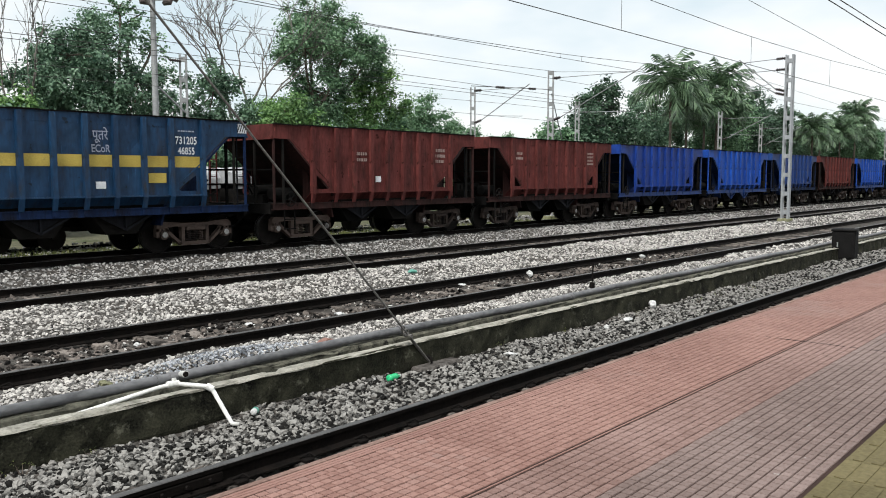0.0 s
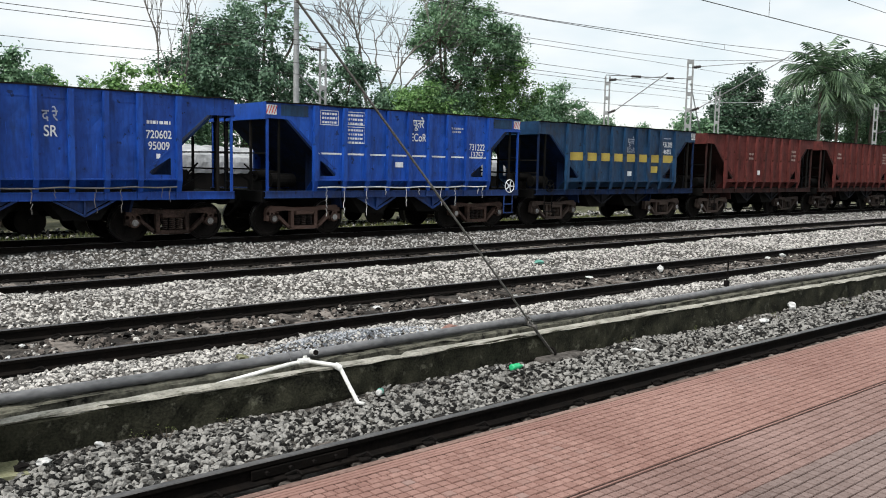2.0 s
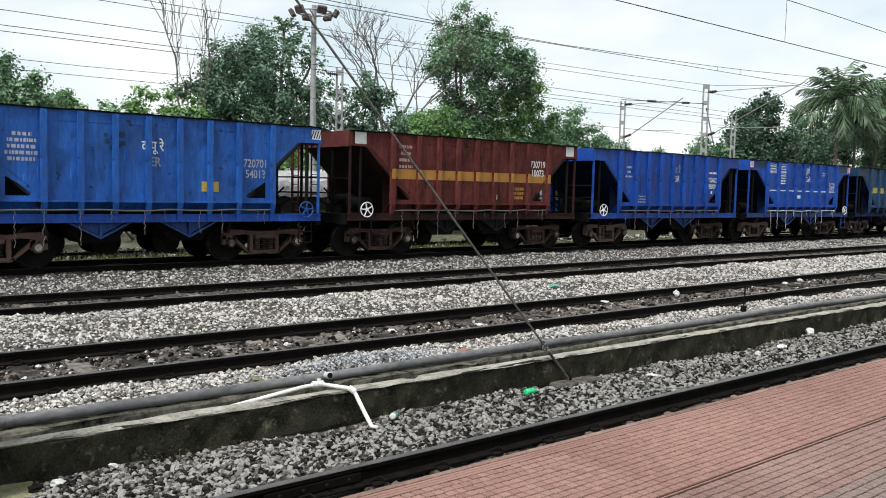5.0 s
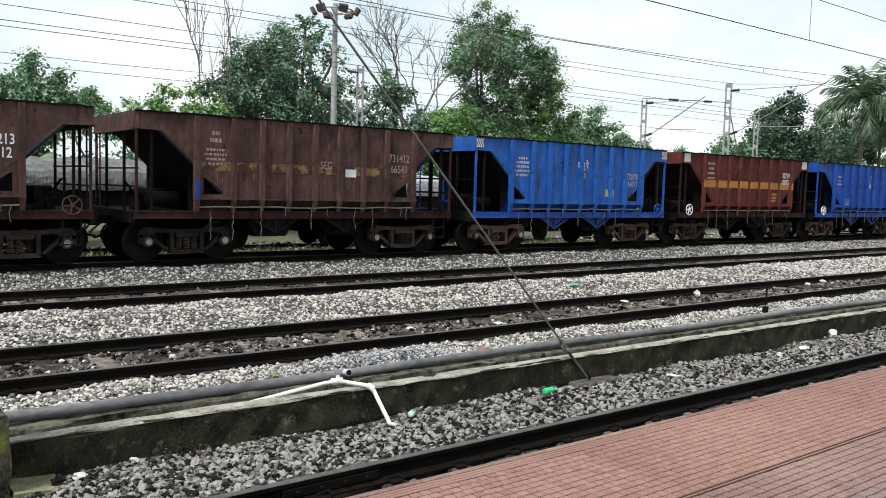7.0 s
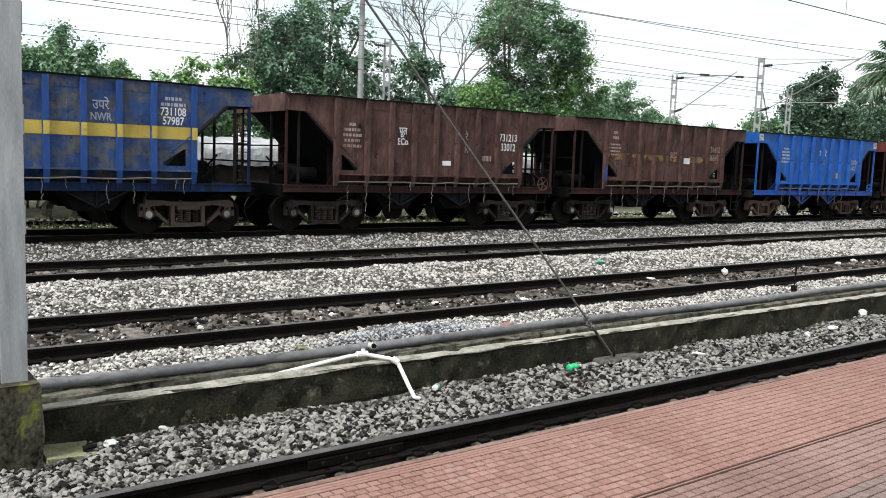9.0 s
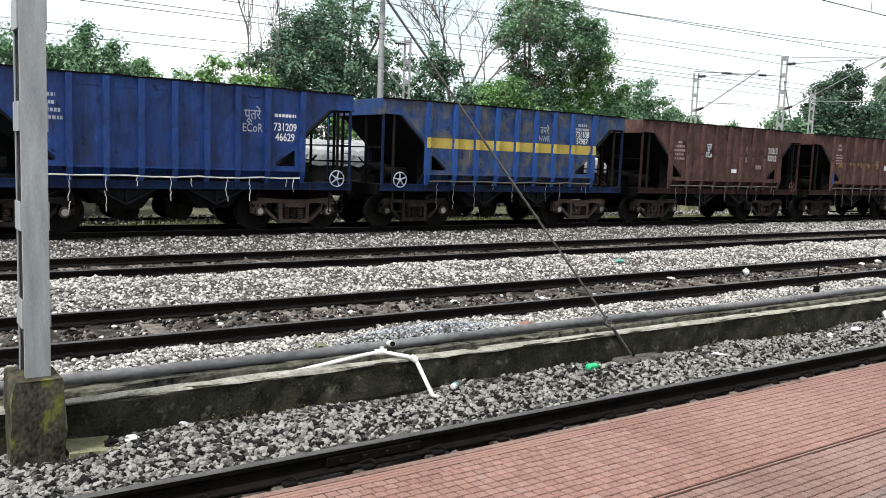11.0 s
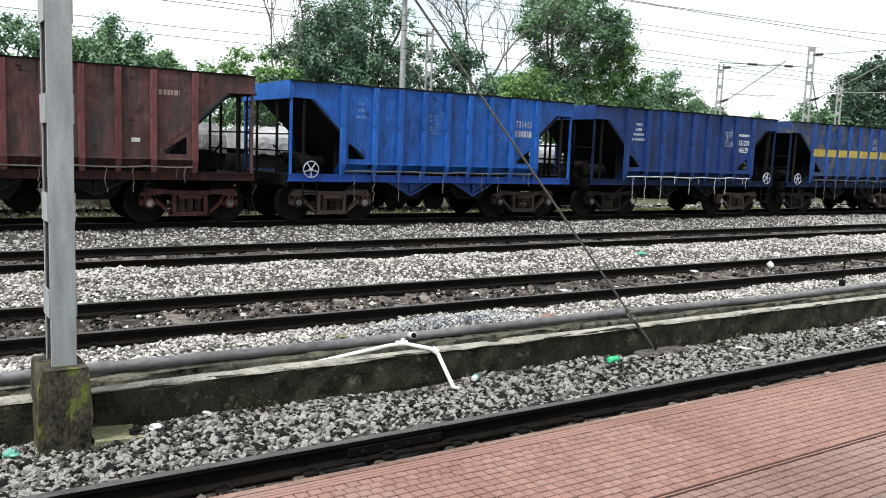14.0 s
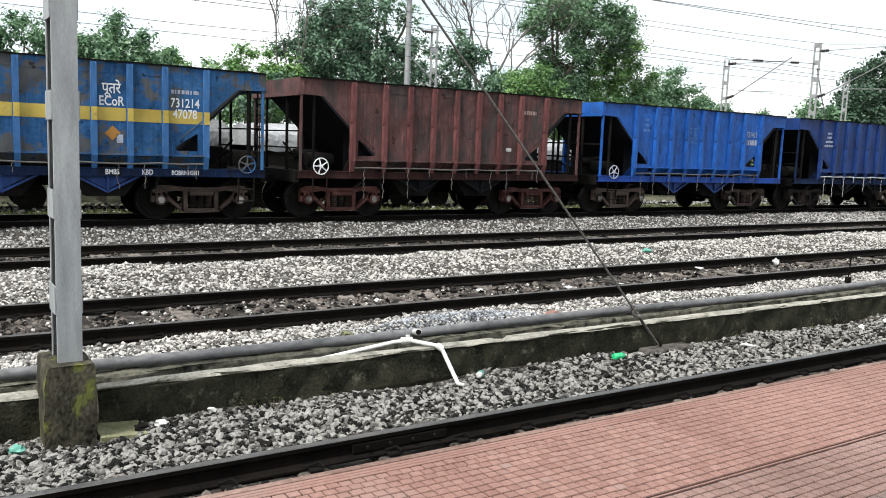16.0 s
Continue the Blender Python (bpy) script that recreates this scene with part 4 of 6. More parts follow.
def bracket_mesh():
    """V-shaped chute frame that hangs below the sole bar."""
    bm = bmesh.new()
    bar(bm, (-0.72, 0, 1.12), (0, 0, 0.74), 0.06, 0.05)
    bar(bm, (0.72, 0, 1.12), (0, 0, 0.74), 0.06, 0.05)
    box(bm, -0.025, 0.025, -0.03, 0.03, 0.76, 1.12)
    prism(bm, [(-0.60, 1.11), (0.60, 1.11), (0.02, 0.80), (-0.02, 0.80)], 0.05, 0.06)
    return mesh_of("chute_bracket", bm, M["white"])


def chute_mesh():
    """Hopper bottoms and centre sill, coloured dark for the shade under the wagon."""
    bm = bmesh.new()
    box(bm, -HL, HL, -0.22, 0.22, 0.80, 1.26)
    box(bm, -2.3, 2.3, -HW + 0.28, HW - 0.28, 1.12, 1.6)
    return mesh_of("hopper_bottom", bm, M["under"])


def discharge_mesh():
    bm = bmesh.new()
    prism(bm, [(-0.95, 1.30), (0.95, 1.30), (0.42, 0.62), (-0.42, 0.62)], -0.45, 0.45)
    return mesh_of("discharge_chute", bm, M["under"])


def post_mesh():
    bm = bmesh.new()
    box(bm, -0.03, 0.03, -0.03, 0.03, 1.30, 3.29)
    return mesh_of("end_post", bm, M["white"])


def ladder_mesh():
    bm = bmesh.new()
    for y in (-0.19, 0.19):
        box(bm, -0.016, 0.016, y - 0.02, y + 0.02, 1.1, 3.5)
    for i in range(8):
        rod(bm, (0, -0.19, 1.3 + 0.28 * i), (0, 0.19, 1.3 + 0.28 * i), 0.012, seg=6)
    return mesh_of("ladder", bm, M["white"])


def rail_bar_mesh():
    """Guard rails across the end platform."""
    bm = bmesh.new()
    for z in (1.9, 2.35):
        box(bm, -0.018, 0.018, -HW + 0.05, HW - 0.05, z - 0.02, z + 0.02)
    return mesh_of("guard_rail", bm, M["under"])


def wheel_ring_mesh():
    """Hand-brake wheel with five spokes."""
    bm = bmesh.new()
    ring(bm, (0, 0, 0), 0.215, 0.015, 24)
    rod(bm, (0, -0.03, 0), (0, 0.05, 0), 0.045, seg=10)
    for i in range(5):
        a = radians(90 + 72 * i)
        bar(bm, (0, 0, 0), (0.215 * math.cos(a), 0, 0.215 * math.sin(a)), 0.02, 0.032)
    return mesh_of("hand_wheel", bm, M["white"])


def step_mesh():
    bm = bmesh.new()
    for x in (-0.2, 0.2):
        box(bm, x - 0.018, x + 0.018, -0.012, 0.012, 0.50, 1.14)
    for z in (0.52, 0.82):
        box(bm, -0.2, 0.2, -0.05, 0.03, z - 0.015, z + 0.015)
    return mesh_of("foot_step", bm, M["white"])


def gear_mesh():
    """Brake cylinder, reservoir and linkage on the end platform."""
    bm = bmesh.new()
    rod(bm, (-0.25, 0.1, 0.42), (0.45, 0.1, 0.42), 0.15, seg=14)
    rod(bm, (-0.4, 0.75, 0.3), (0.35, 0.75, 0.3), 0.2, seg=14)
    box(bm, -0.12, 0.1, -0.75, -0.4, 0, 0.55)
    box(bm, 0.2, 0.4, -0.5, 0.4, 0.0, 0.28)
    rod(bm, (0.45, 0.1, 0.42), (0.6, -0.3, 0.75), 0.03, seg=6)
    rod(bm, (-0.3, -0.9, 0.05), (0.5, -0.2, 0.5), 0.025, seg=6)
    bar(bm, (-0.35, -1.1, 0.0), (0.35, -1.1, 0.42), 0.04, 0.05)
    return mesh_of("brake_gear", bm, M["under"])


def coupler_mesh():
    bm = bmesh.new()
    box(bm, 0, 0.36, -0.10, 0.10, 0.92, 1.14, 0.02)
    box(bm, 0.34, 0.58, -0.17, 0.14, 0.88, 1.18, 0.04)
    return mesh_of("coupler", bm, M["under"], False)


def hose_mesh():
    bm = bmesh.new()
    pts = [Vector((0.05, 0.4, 1.05)), Vector((0.2, 0.4, 0.85)), Vector((0.38, 0.3, 0.62)), Vector((0.56, 0.3, 0.58))]
    for a, b in zip(pts, pts[1:]):
        rod(bm, a, b, 0.028, seg=8)
    return mesh_of("brake_hose", bm, M["under"], True)


def bogie_mesh():
    """Cast side frame: arched top, sloped tension members, box ends."""
    bm = bmesh.new()
    y0, y1 = -0.10, 0.06
    top = [(-1.22, 0.62), (-1.20, 0.80), (-1.10, 0.88), (-0.62, 0.86), (-0.40, 0.83), (0.40, 0.83), (0.62, 0.86), (1.10, 0.88), (1.20, 0.80), (1.22, 0.62)]
    low = [(1.08, 0.60), (1.06, 0.70), (0.62, 0.745), (0.40, 0.72), (-0.40, 0.72), (-0.62, 0.745), (-1.06, 0.70), (-1.08, 0.60)]
    prism(bm, top + low, y0, y1)
    for s in (-1, 1):
        prism(bm, [(s * 1.06, 0.70), (s * 0.92, 0.72), (s * 0.40, 0.24), (s * 0.50, 0.24)], y0, y1)
        prism(bm, [(s * 0.44, 0.73), (s * 0.34, 0.73), (s * 0.34, 0.30), (s * 0.44, 0.30)], y0, y1)
        prism(bm, [(s * 0.95, 0.70), (s * 0.84, 0.70), (s * 0.84, 0.46), (s * 0.95, 0.46)], y0, y1)
        prism(bm, [(s * 1.22, 0.70), (s * 1.13, 0.70), (s * 1.13, 0.46), (s * 1.22, 0.46)], y0, y1)
    prism(bm, [(-0.52, 0.30), (0.52, 0.30), (0.46, 0.20), (-0.46, 0.20)], y0, y1)
    box(bm, -0.30, 0.30, -0.16, 0.2, 0.62, 0.74, 0.02)
    return mesh_of("side_frame", bm, M["bogie"])


def spring_mesh():
    bm = bmesh.new()
    pts = [Vector((0.075 * math.cos(a), -0.04 + 0.075 * math.sin(a), 0.31 + 0.31 * i / 48)) for i, a in [(i, i * 0.785) for i in range(49)]]
    rows = []
    for i, p in enumerate(pts):
        out = Vector((p.x, p.y + 0.04, 0)).normalized()
        rows.append([bm.verts.new(p + 0.017 * (math.cos(b) * out + math.sin(b) * Vector((0, 0, 1)))) for b in (0, 1.57, 3.14, 4.71)])
    for p, q in zip(rows, rows[1:]):
        for j in range(4):
            bm.faces.new((p[j], p[(j + 1) % 4], q[(j + 1) % 4], q[j]))
    return mesh_of("spring", bm, M["bogie"])


CAP = surface("greasy_axle_cap", (0.08, 0.076, 0.072), (0.42, 0.41, 0.40), 9, 0.6, 0.3, bump=0.2, per="object")


def axle_box_mesh():
    bm = bmesh.new()
    rod(bm, (0, -0.15, 0), (0, 0.08, 0), 0.13, seg=14)
    rod(bm, (0, -0.175, 0), (0, -0.14, 0), 0.085, seg=12)
    for i in range(3):
        a = radians(90 + 120 * i)
        rod(bm, (0.055 * math.cos(a), -0.19, 0.055 * math.sin(a)), (0.055 * math.cos(a), -0.16, 0.055 * math.sin(a)), 0.016, seg=6)
    me = mesh_of("axle_box", bm, M["bogie"])
    me.materials.append(CAP)
    for p in me.polygons:
        if p.center.y < -0.172:
            p.material_index = 1
    return me


def wheelset_mesh():
    """Two wheels on an axle, flanges inside."""
    bm = bmesh.new()
    for s in (-1, 1):
        o, n = [], 28
        prof = [(0.10, 0.09), (0.12, 0.06), (0.40, 0.05), (0.42, 0.08), (0.497, 0.075), (0.50, -0.03), (0.528, -0.045), (0.525, -0.065), (0.42, -0.065), (0.40, -0.01), (0.12, 0.0)]
        for i in range(n):
            a = 2 * math.pi * i / n
            o.append([bm.verts.new((r * math.cos(a), s * (HALF + y), r * math.sin(a))) for r, y in prof])
        for i in range(n):
            p, q = o[i], o[(i + 1) % n]
            for j in range(len(prof) - 1):
                bm.faces.new((p[j], q[j], q[j + 1], p[j + 1]))
    rod(bm, (0, -1.1, 0), (0, 1.1, 0), 0.085, seg=12)
    # balance marks cast on the web, so that the turning shows
    for s in (-1, 1):
        box(bm, 0.2, 0.34, s * (HALF + 0.055) - 0.012, s * (HALF + 0.055) + 0.012, -0.04, 0.04)
    me = mesh_of("wheelset", bm, M["wheel"], False)
    me.materials.append(M["tread"])
    for p in me.polygons:
        c = math.hypot(p.center.x, p.center.z)
        if c > 0.45 and abs(p.normal.y) < 0.4:
            p.material_index = 1
    return me


def rod_line_mesh():
    """Release rod and air pipe along the sole bar, tied up with strips of cloth and wire."""
    bm = bmesh.new()
    rng = random.Random(3)
    pts = [Vector((-3.3 + 0.55 * i, -HW - 0.06, 1.42 + rng.uniform(-0.02, 0.02))) for i in range(13)]
    for a, b in zip(pts, pts[1:]):
        rod(bm, a, b, 0.018, seg=6)
    for x in (-3.0, -2.4, -1.6, -0.9, -0.1, 0.4, 1.3, 1.9, 2.9, 3.1):
        z = 1.42
        for i in range(rng.choice((2, 3, 5, 7))):
            rod(bm, (x + rng.uniform(-.03, .03), -HW - 0.07, z), (x + rng.uniform(-.03, .03), -HW - 0.07, z - 0.12), 0.008, seg=4)
            z -= 0.12
    return mesh_of("release_rod", bm, M["guy"])


W = {
    "side": side_mesh(),
    "rib": rib_mesh(),
    "rim": rim_mesh(),
    "lower": lower_mesh(),
    "end_board": end_board_mesh(),
    "sole": sole_mesh(),
    "bracket": bracket_mesh(),
    "chute": chute_mesh(),
    "discharge": discharge_mesh(),
    "post": post_mesh(),
    "ladder": ladder_mesh(),
    "rail_bar": rail_bar_mesh(),
    "wheel_ring": wheel_ring_mesh(),
    "step": step_mesh(),
    "gear": gear_mesh(),
    "coupler": coupler_mesh(),
    "hose": hose_mesh(),
    "bogie": bogie_mesh(),
    "spring": spring_mesh(),
    "axle_box": axle_box_mesh(),
    "wheelset": wheelset_mesh(),
    "rod_line": rod_line_mesh(),
}
W["weld"] = {s: weld_mesh(s) for s in (-1, 1)}
W["ledge"] = ledge_mesh()
W["slope"] = {s: slope_mesh(s) for s in (-1, 1)}
W["deck"] = {s: deck_mesh(s) for s in (-1, 1)}
TURN = pose(0, 0, 0, 0, 0, 180)
LETTERS = {}


def letters(text, size, parent, x, z, material, y=-HW - 0.009, name="stencil"):
    """Painted lettering on the body side, centred on x."""
    if (text, size) not in LETTERS:
        cu = bpy.data.curves.new("stencil", "FONT")
        cu.body, cu.size, cu.align_x, cu.offset = text, size, "CENTER", 0.004
        ob = new("stencil_curve", cu)
        me = bpy.data.meshes.new_from_object(ob.evaluated_get(bpy.context.evaluated_depsgraph_get()))
        bpy.data.objects.remove(ob)
        if not me.materials:
            me.materials.append(M["white"])
        LETTERS[text, size] = me
    me = LETTERS[text, size]
    return piece(name, me, parent, pose(x, y, z - (0.1 if z > 2 else 0), 90) @ Matrix.Diagonal((0.78, 1, 1, 1)), material)


def patch(name, parent, x, z, w, h, material, y=-HW - 0.003, label=""):
    bm = bmesh.new()
    box(bm, x - w / 2, x + w / 2, y - 0.003, y + 0.001, z - h / 2, z + h / 2)
    return part(name, bm, material, parent, label)


def bars(parent, x, z, rows, material, pitch=0.09, h=0.035, name="small_stencil"):
    """Lines of small writing that cannot be read, as bars."""
    bm = bmesh.new()
    for i, w in enumerate(rows):
        rng = random.Random(i + int(x * 100))
        a = x - w / 2
        while a < x + w / 2:
            b = min(a + rng.uniform(0.03, 0.10), x + w / 2)
            box(bm, a, b, -HW - 0.006, -HW - 0.002, z - i * pitch - h / 2, z - i * pitch + h / 2)
            a = b + rng.uniform(0.015, 0.04)
    return tagged(part(name, bm, material, parent), kind="stuff")


def wheel_place(x):
    return pose(x, 0, 0.50)


WHEELS = []


def wagon(k, paint_name, label, frame_paint=None, stripe=None, wheel_paint="under", rod_line=False, end_sign=None):
    cast = BOGIE_PAINT[2 if k == 10 else 0 if k in (1, 2, 3, 4) else 1]
    body = BLUES[paint_name]
    low = BLUES[frame_paint or paint_name]
    base = tagged(new("hopper_wagon"), label, "hopper wagon", "wagons of the goods train")
    for m in (Matrix(), TURN):
        piece("side_sheet", W["side"], base, m, body)
        piece("top_rim", W["rim"], base, m)
        piece("side_ledge", W["ledge"], base, m, body)
        for s in (-1, 1):
            piece("weld_seam", W["weld"][s], base, m, body)
        piece("hopper_skirt", W["lower"], base, m, body)
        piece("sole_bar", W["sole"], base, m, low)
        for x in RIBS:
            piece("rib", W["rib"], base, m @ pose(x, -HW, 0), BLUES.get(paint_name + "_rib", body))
        # brackets get a darker paint that stands for shade below the sole bar
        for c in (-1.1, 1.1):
            piece("chute_bracket", W["bracket"], base, m @ pose(c, -HW + 0.12, 0), BLUES["indigo"] if paint_name in ("blue", "sky", "worn") else BLUES["dim"])
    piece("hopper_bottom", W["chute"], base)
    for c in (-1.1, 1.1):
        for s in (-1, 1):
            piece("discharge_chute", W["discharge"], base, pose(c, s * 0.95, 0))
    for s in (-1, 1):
        # slope sheets painted darker than the body, as if in shade
        piece("slope_sheet", W["slope"][s], base, None, BLUES["dim" if k > 3 else "frame_brown" if paint_name == "red" else "frame_blue"])
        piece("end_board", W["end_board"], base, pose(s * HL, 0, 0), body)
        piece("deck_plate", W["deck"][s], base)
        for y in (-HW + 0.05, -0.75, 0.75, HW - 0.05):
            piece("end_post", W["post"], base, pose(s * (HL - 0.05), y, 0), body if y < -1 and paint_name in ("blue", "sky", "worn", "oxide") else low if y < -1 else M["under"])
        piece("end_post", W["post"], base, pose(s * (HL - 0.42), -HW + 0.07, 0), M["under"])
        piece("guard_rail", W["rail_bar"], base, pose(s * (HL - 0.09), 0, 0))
        piece("brake_gear", W["gear"], base, pose(s * 3.95, 0.1 * s, 1.29, 0, 0, 0 if s > 0 else 180))
        m = Matrix() if s > 0 else TURN
        piece("coupler", W["coupler"], base, m @ pose(HL, 0, 0))
        piece("brake_hose", W["hose"], base, m @ pose(HL + 0.02, 0, 0))
        # bogie
        bogie = new("bogie")
        bogie.parent = base
        bogie.matrix_basis = pose(s * 3.4, 0, 0)
        bogie_top = bmesh.new()
        for m2 in (Matrix(), TURN):
            piece("side_frame", W["bogie"], bogie, m2 @ pose(0, -1.16, 0), cast)
            for x in (-0.2, 0.0, 0.2):
                piece("spring", W["spring"], bogie, m2 @ pose(x, -1.16, 0), BOGIE_PAINT[1])
            for x in (-1.0, 1.0):
                piece("axle_box", W["axle_box"], bogie, m2 @ pose(x, -1.16, 0.52), cast)
        box(bogie_top, -0.2, 0.2, -1.1, 1.1, 0.5, 0.78)
        part("bolster", bogie_top, M["under"], bogie)
        for x in (-1.0, 1.0):
            ws = piece("wheelset", W["wheelset"], bogie, wheel_place(x))
            WHEELS.append((ws, x))
    # ladder at the near end in the shade-dark inner paint
    piece("ladder", W["ladder"], base, pose(HL - 0.02, -HW + 0.3, 0), BLUES["dim"])
    piece("ladder", W["ladder"], base, pose(-HL + 0.02, HW - 0.3, 0), body)
    piece("foot_step", W["step"], base, pose(4.40 if k in (1, 4, 5, 6, 8, 11) else -4.28, -HW + 0.01, 0), low if k in (10, 1) else M["under"])
    piece("hand_wheel", W["wheel_ring"], base, pose(4.40 if k in (1, 4, 5, 6, 8, 11) else -4.28, -HW - 0.05, 1.44, 0, 20 * k, 0), M[wheel_paint] if wheel_paint in M else body)
    if rod_line:
        piece("release_rod", W["rod_line"], base, None, M["litter"] if k in (1, 8) else None)
    if stripe:
        mat, z, h = stripe
        bm = bmesh.new()
        edges = [-3.44] + [x for r in RIBS for x in (r - 0.075, r + 0.075)] + [3.44]
        for a, b in zip(edges[::2], edges[1::2]):
            if b - a > 0.05:
                box(bm, a, b, -HW - 0.004, -HW + 0.001, z - h / 2, z + h / 2)
        if k in (3, 7, 11):
            for x in RIBS:
                box(bm, x - 0.063, x + 0.063, -HW - 0.118, -HW - 0.100, z - h / 2, z + h / 2)
        part("painted_stripe", bm, M[mat], base, "yellow painted stripe" if "yellow" in mat else "")
    if end_sign:
        for s in end_sign:
            sign = patch("warning_panel", base, s * (HL - 0.16), 3.53, 0.30, 0.27, M["white"], -HW - 0.004)
            bm = bmesh.new()
            for i in range(4):
                x = s * (HL - 0.16) - 0.13 + i * 0.08
                bar(bm, (x - 0.03, -HW - 0.009, 3.42), (x + 0.05, -HW - 0.009, 3.64), 0.004, 0.025)
            part("warning_stripes", bm, M["red_paint"] if k == 1 else M["under"], sign)
    return base


BOGIE_PAINT = [
    surface("brown_bogie_casting", (0.026, 0.018, 0.015), (0.120, 0.076, 0.062), 3.5, 0.8, 0.1, bump=0.5, grain=25, per="object"),
    surface("black_bogie_casting", (0.018, 0.015, 0.014), (0.092, 0.068, 0.058), 3.5, 0.8, 0.1, bump=0.5, grain=25, per="object"),
    surface("red_bogie_casting", (0.055, 0.024, 0.022), (0.18, 0.082, 0.068), 3.5, 0.8, 0.1, bump=0.5, grain=25, per="object"),
]
TRAIN = []


def add(k, *a, **kw):
    w = wagon(k, *a, **kw)
    TRAIN.append((k, w))
    return w


Y_STRIPE = ("yellow", 2.54, 0.30)
w = add(0, "navy", "dull navy hopper wagon with a yellow stripe and white stencils", "frame_blue", stripe=Y_STRIPE, end_sign=(1,))
letters("पूतरे", 0.34, w, 0.42, 3.18, M["faint"])
letters("ECoR", 0.27, w, 0.42, 2.86, M["faint"])
letters("731205", 0.29, w, 2.87, 3.13, M["white"])
letters("46855", 0.27, w, 2.87, 2.85, M["white"])
bars(w, 2.87, 3.38, (0.5,), M["faint"])
patch("yellow_plate", w, 1.98, 2.10, 0.52, 0.26, M["yellow"], label="yellow instruction plate")
patch("paper_label", w, 0.40, 1.92, 0.26, 0.18, M["white"])
w = add(-1, "red", "rust-red hopper wagon with faded stencils", "frame_brown")
patch("paper_label", w, -0.42, 2.05, 0.26, 0.2, M["white"])
bars(w, 2.8, 3.1, (0.6, 0.6, 0.5), M["faint_red"], 0.2, 0.11)
bars(w, -1.2, 2.9, (0.5, 0.5), M["faint_red"], 0.2, 0.1)
w = add(-2, "red", "rust-red hopper wagon with white stencils", "frame_brown")
bars(w, 2.87, 3.2, (0.6, 0.6, 0.5, 0.6), M["faint_red"], 0.16, 0.09)
bars(w, -2.8, 3.1, (0.4, 0.5), M["faint_red"], 0.2, 0.1)
add(-3, "royal", "deep blue hopper wagon of the goods train", "indigo")
add(-4, "blue", "bright blue hopper wagon of the goods train", "indigo")
add(-5, "indigo", "sooty blue hopper wagon of the goods train", "frame_blue")
add(-6, "red", "dusty rust-red hopper wagon of the goods train", "frame_brown")
add(-7, "blue", "bright blue hopper wagon of the goods train", "indigo")
add(-8, "navy", "dull navy hopper wagon of the goods train")
add(-9, "red", "dusty rust-red hopper wagon of the goods train", "frame_brown")
add(-10, "blue", "bright blue hopper wagon of the goods train", "indigo")

w = add(1, "blue", "bright blue hopper wagon with a thin white line and white stencils", "indigo", stripe=("white", 2.38, 0.05), wheel_paint="white", rod_line=True, end_sign=(-1, 1))
letters("पूतरे", 0.36, w, 0.38, 3.36, M["white"])
letters("ECoR", 0.34, w, 0.38, 2.94, M["white"])
letters("731222", 0.30, w, 2.87, 2.72, M["white"])
letters("13757", 0.30, w, 2.87, 2.46, M["white"])
for x, z, wd, h in ((-2.87, 3.40, 0.62, 0.42), (-2.0, 3.42, 0.74, 0.38), (-2.0, 2.94, 0.74, 0.48)):
    fr = bmesh.new()
    for a, b, c, d in ((-wd / 2, wd / 2, -h / 2, -h / 2 + 0.02), (-wd / 2, wd / 2, h / 2 - 0.02, h / 2), (-wd / 2, -wd / 2 + 0.02, -h / 2, h / 2), (wd / 2 - 0.02, wd / 2, -h / 2, h / 2)):
        box(fr, x + a, x + b, -HW - 0.005, -HW - 0.001, z + c, z + d)
    part("stencil_frame", fr, M["white"], w)
    bars(w, x, z + h / 2 - 0.1, (wd * 0.8,) * int(h / 0.12), M["white"], 0.12, 0.06)
bars(w, 1.98, 3.30, (0.55, 0.4), M["faint"], 0.11, 0.06)
patch("paper_label", w, -0.35, 2.10, 0.3, 0.16, M["white"])

for x in (-4.0, 4.05):
    patch("dark_panel", w, x, 3.53, 0.86, 0.30, BLUES["navy"], label="dark navy painted end panel")

w = add(2, "blue", "bright blue hopper wagon with white stencils", wheel_paint="white", rod_line=True)
letters("द रे", 0.36, w, 0.35, 3.06, M["faint"])
letters("SR", 0.36, w, 0.35, 2.70, M["white"])
letters("720602", 0.28, w, 2.87, 2.74, M["white"])
letters("95009", 0.28, w, 2.87, 2.46, M["white"])
bars(w, 2.87, 3.03, (0.6,), M["white"], 0.1, 0.08)
bars(w, -2.8, 3.1, (0.3, 0.2, 0.4), M["faint"], 0.18, 0.07)
bars(w, -1.98, 1.98, (0.6, 0.6, 0.6), M["faint"], 0.11, 0.05)
patch("paper_label", w, 2.85, 2.20, 0.10, 0.12, M["white"])

w = add(3, "red", "rust-red hopper wagon with an ochre stripe", "frame_brown", stripe=("orange", 2.52, 0.30), wheel_paint="white", rod_line=True)
letters("730719", 0.32, w, 2.87, 3.00, M["white"])
letters("10073", 0.32, w, 2.87, 2.70, M["white"])
patch("pale_panel", w, 4.50, 3.53, 0.40, 0.34, M["litter"])
patch("pale_panel", w, -4.50, 3.53, 0.40, 0.34, M["litter"])
bars(w, -2.85, 3.35, (0.5, 0.4, 0.5, 0.5), M["faint_red"], 0.2, 0.09)
bars(w, 1.98, 2.15, (0.5, 0.5, 0.4), M["orange"], 0.15, 0.10)
patch("paper_label", w, 0.9, 1.86, 0.16, 0.18, M["white"])

w = add(4, "sky", "light blue hopper wagon with faded white stencils", "blue", rod_line=True, end_sign=(-1, 1), wheel_paint="navy")
letters("द पू रे", 0.34, w, 0.12, 2.98, M["white"])
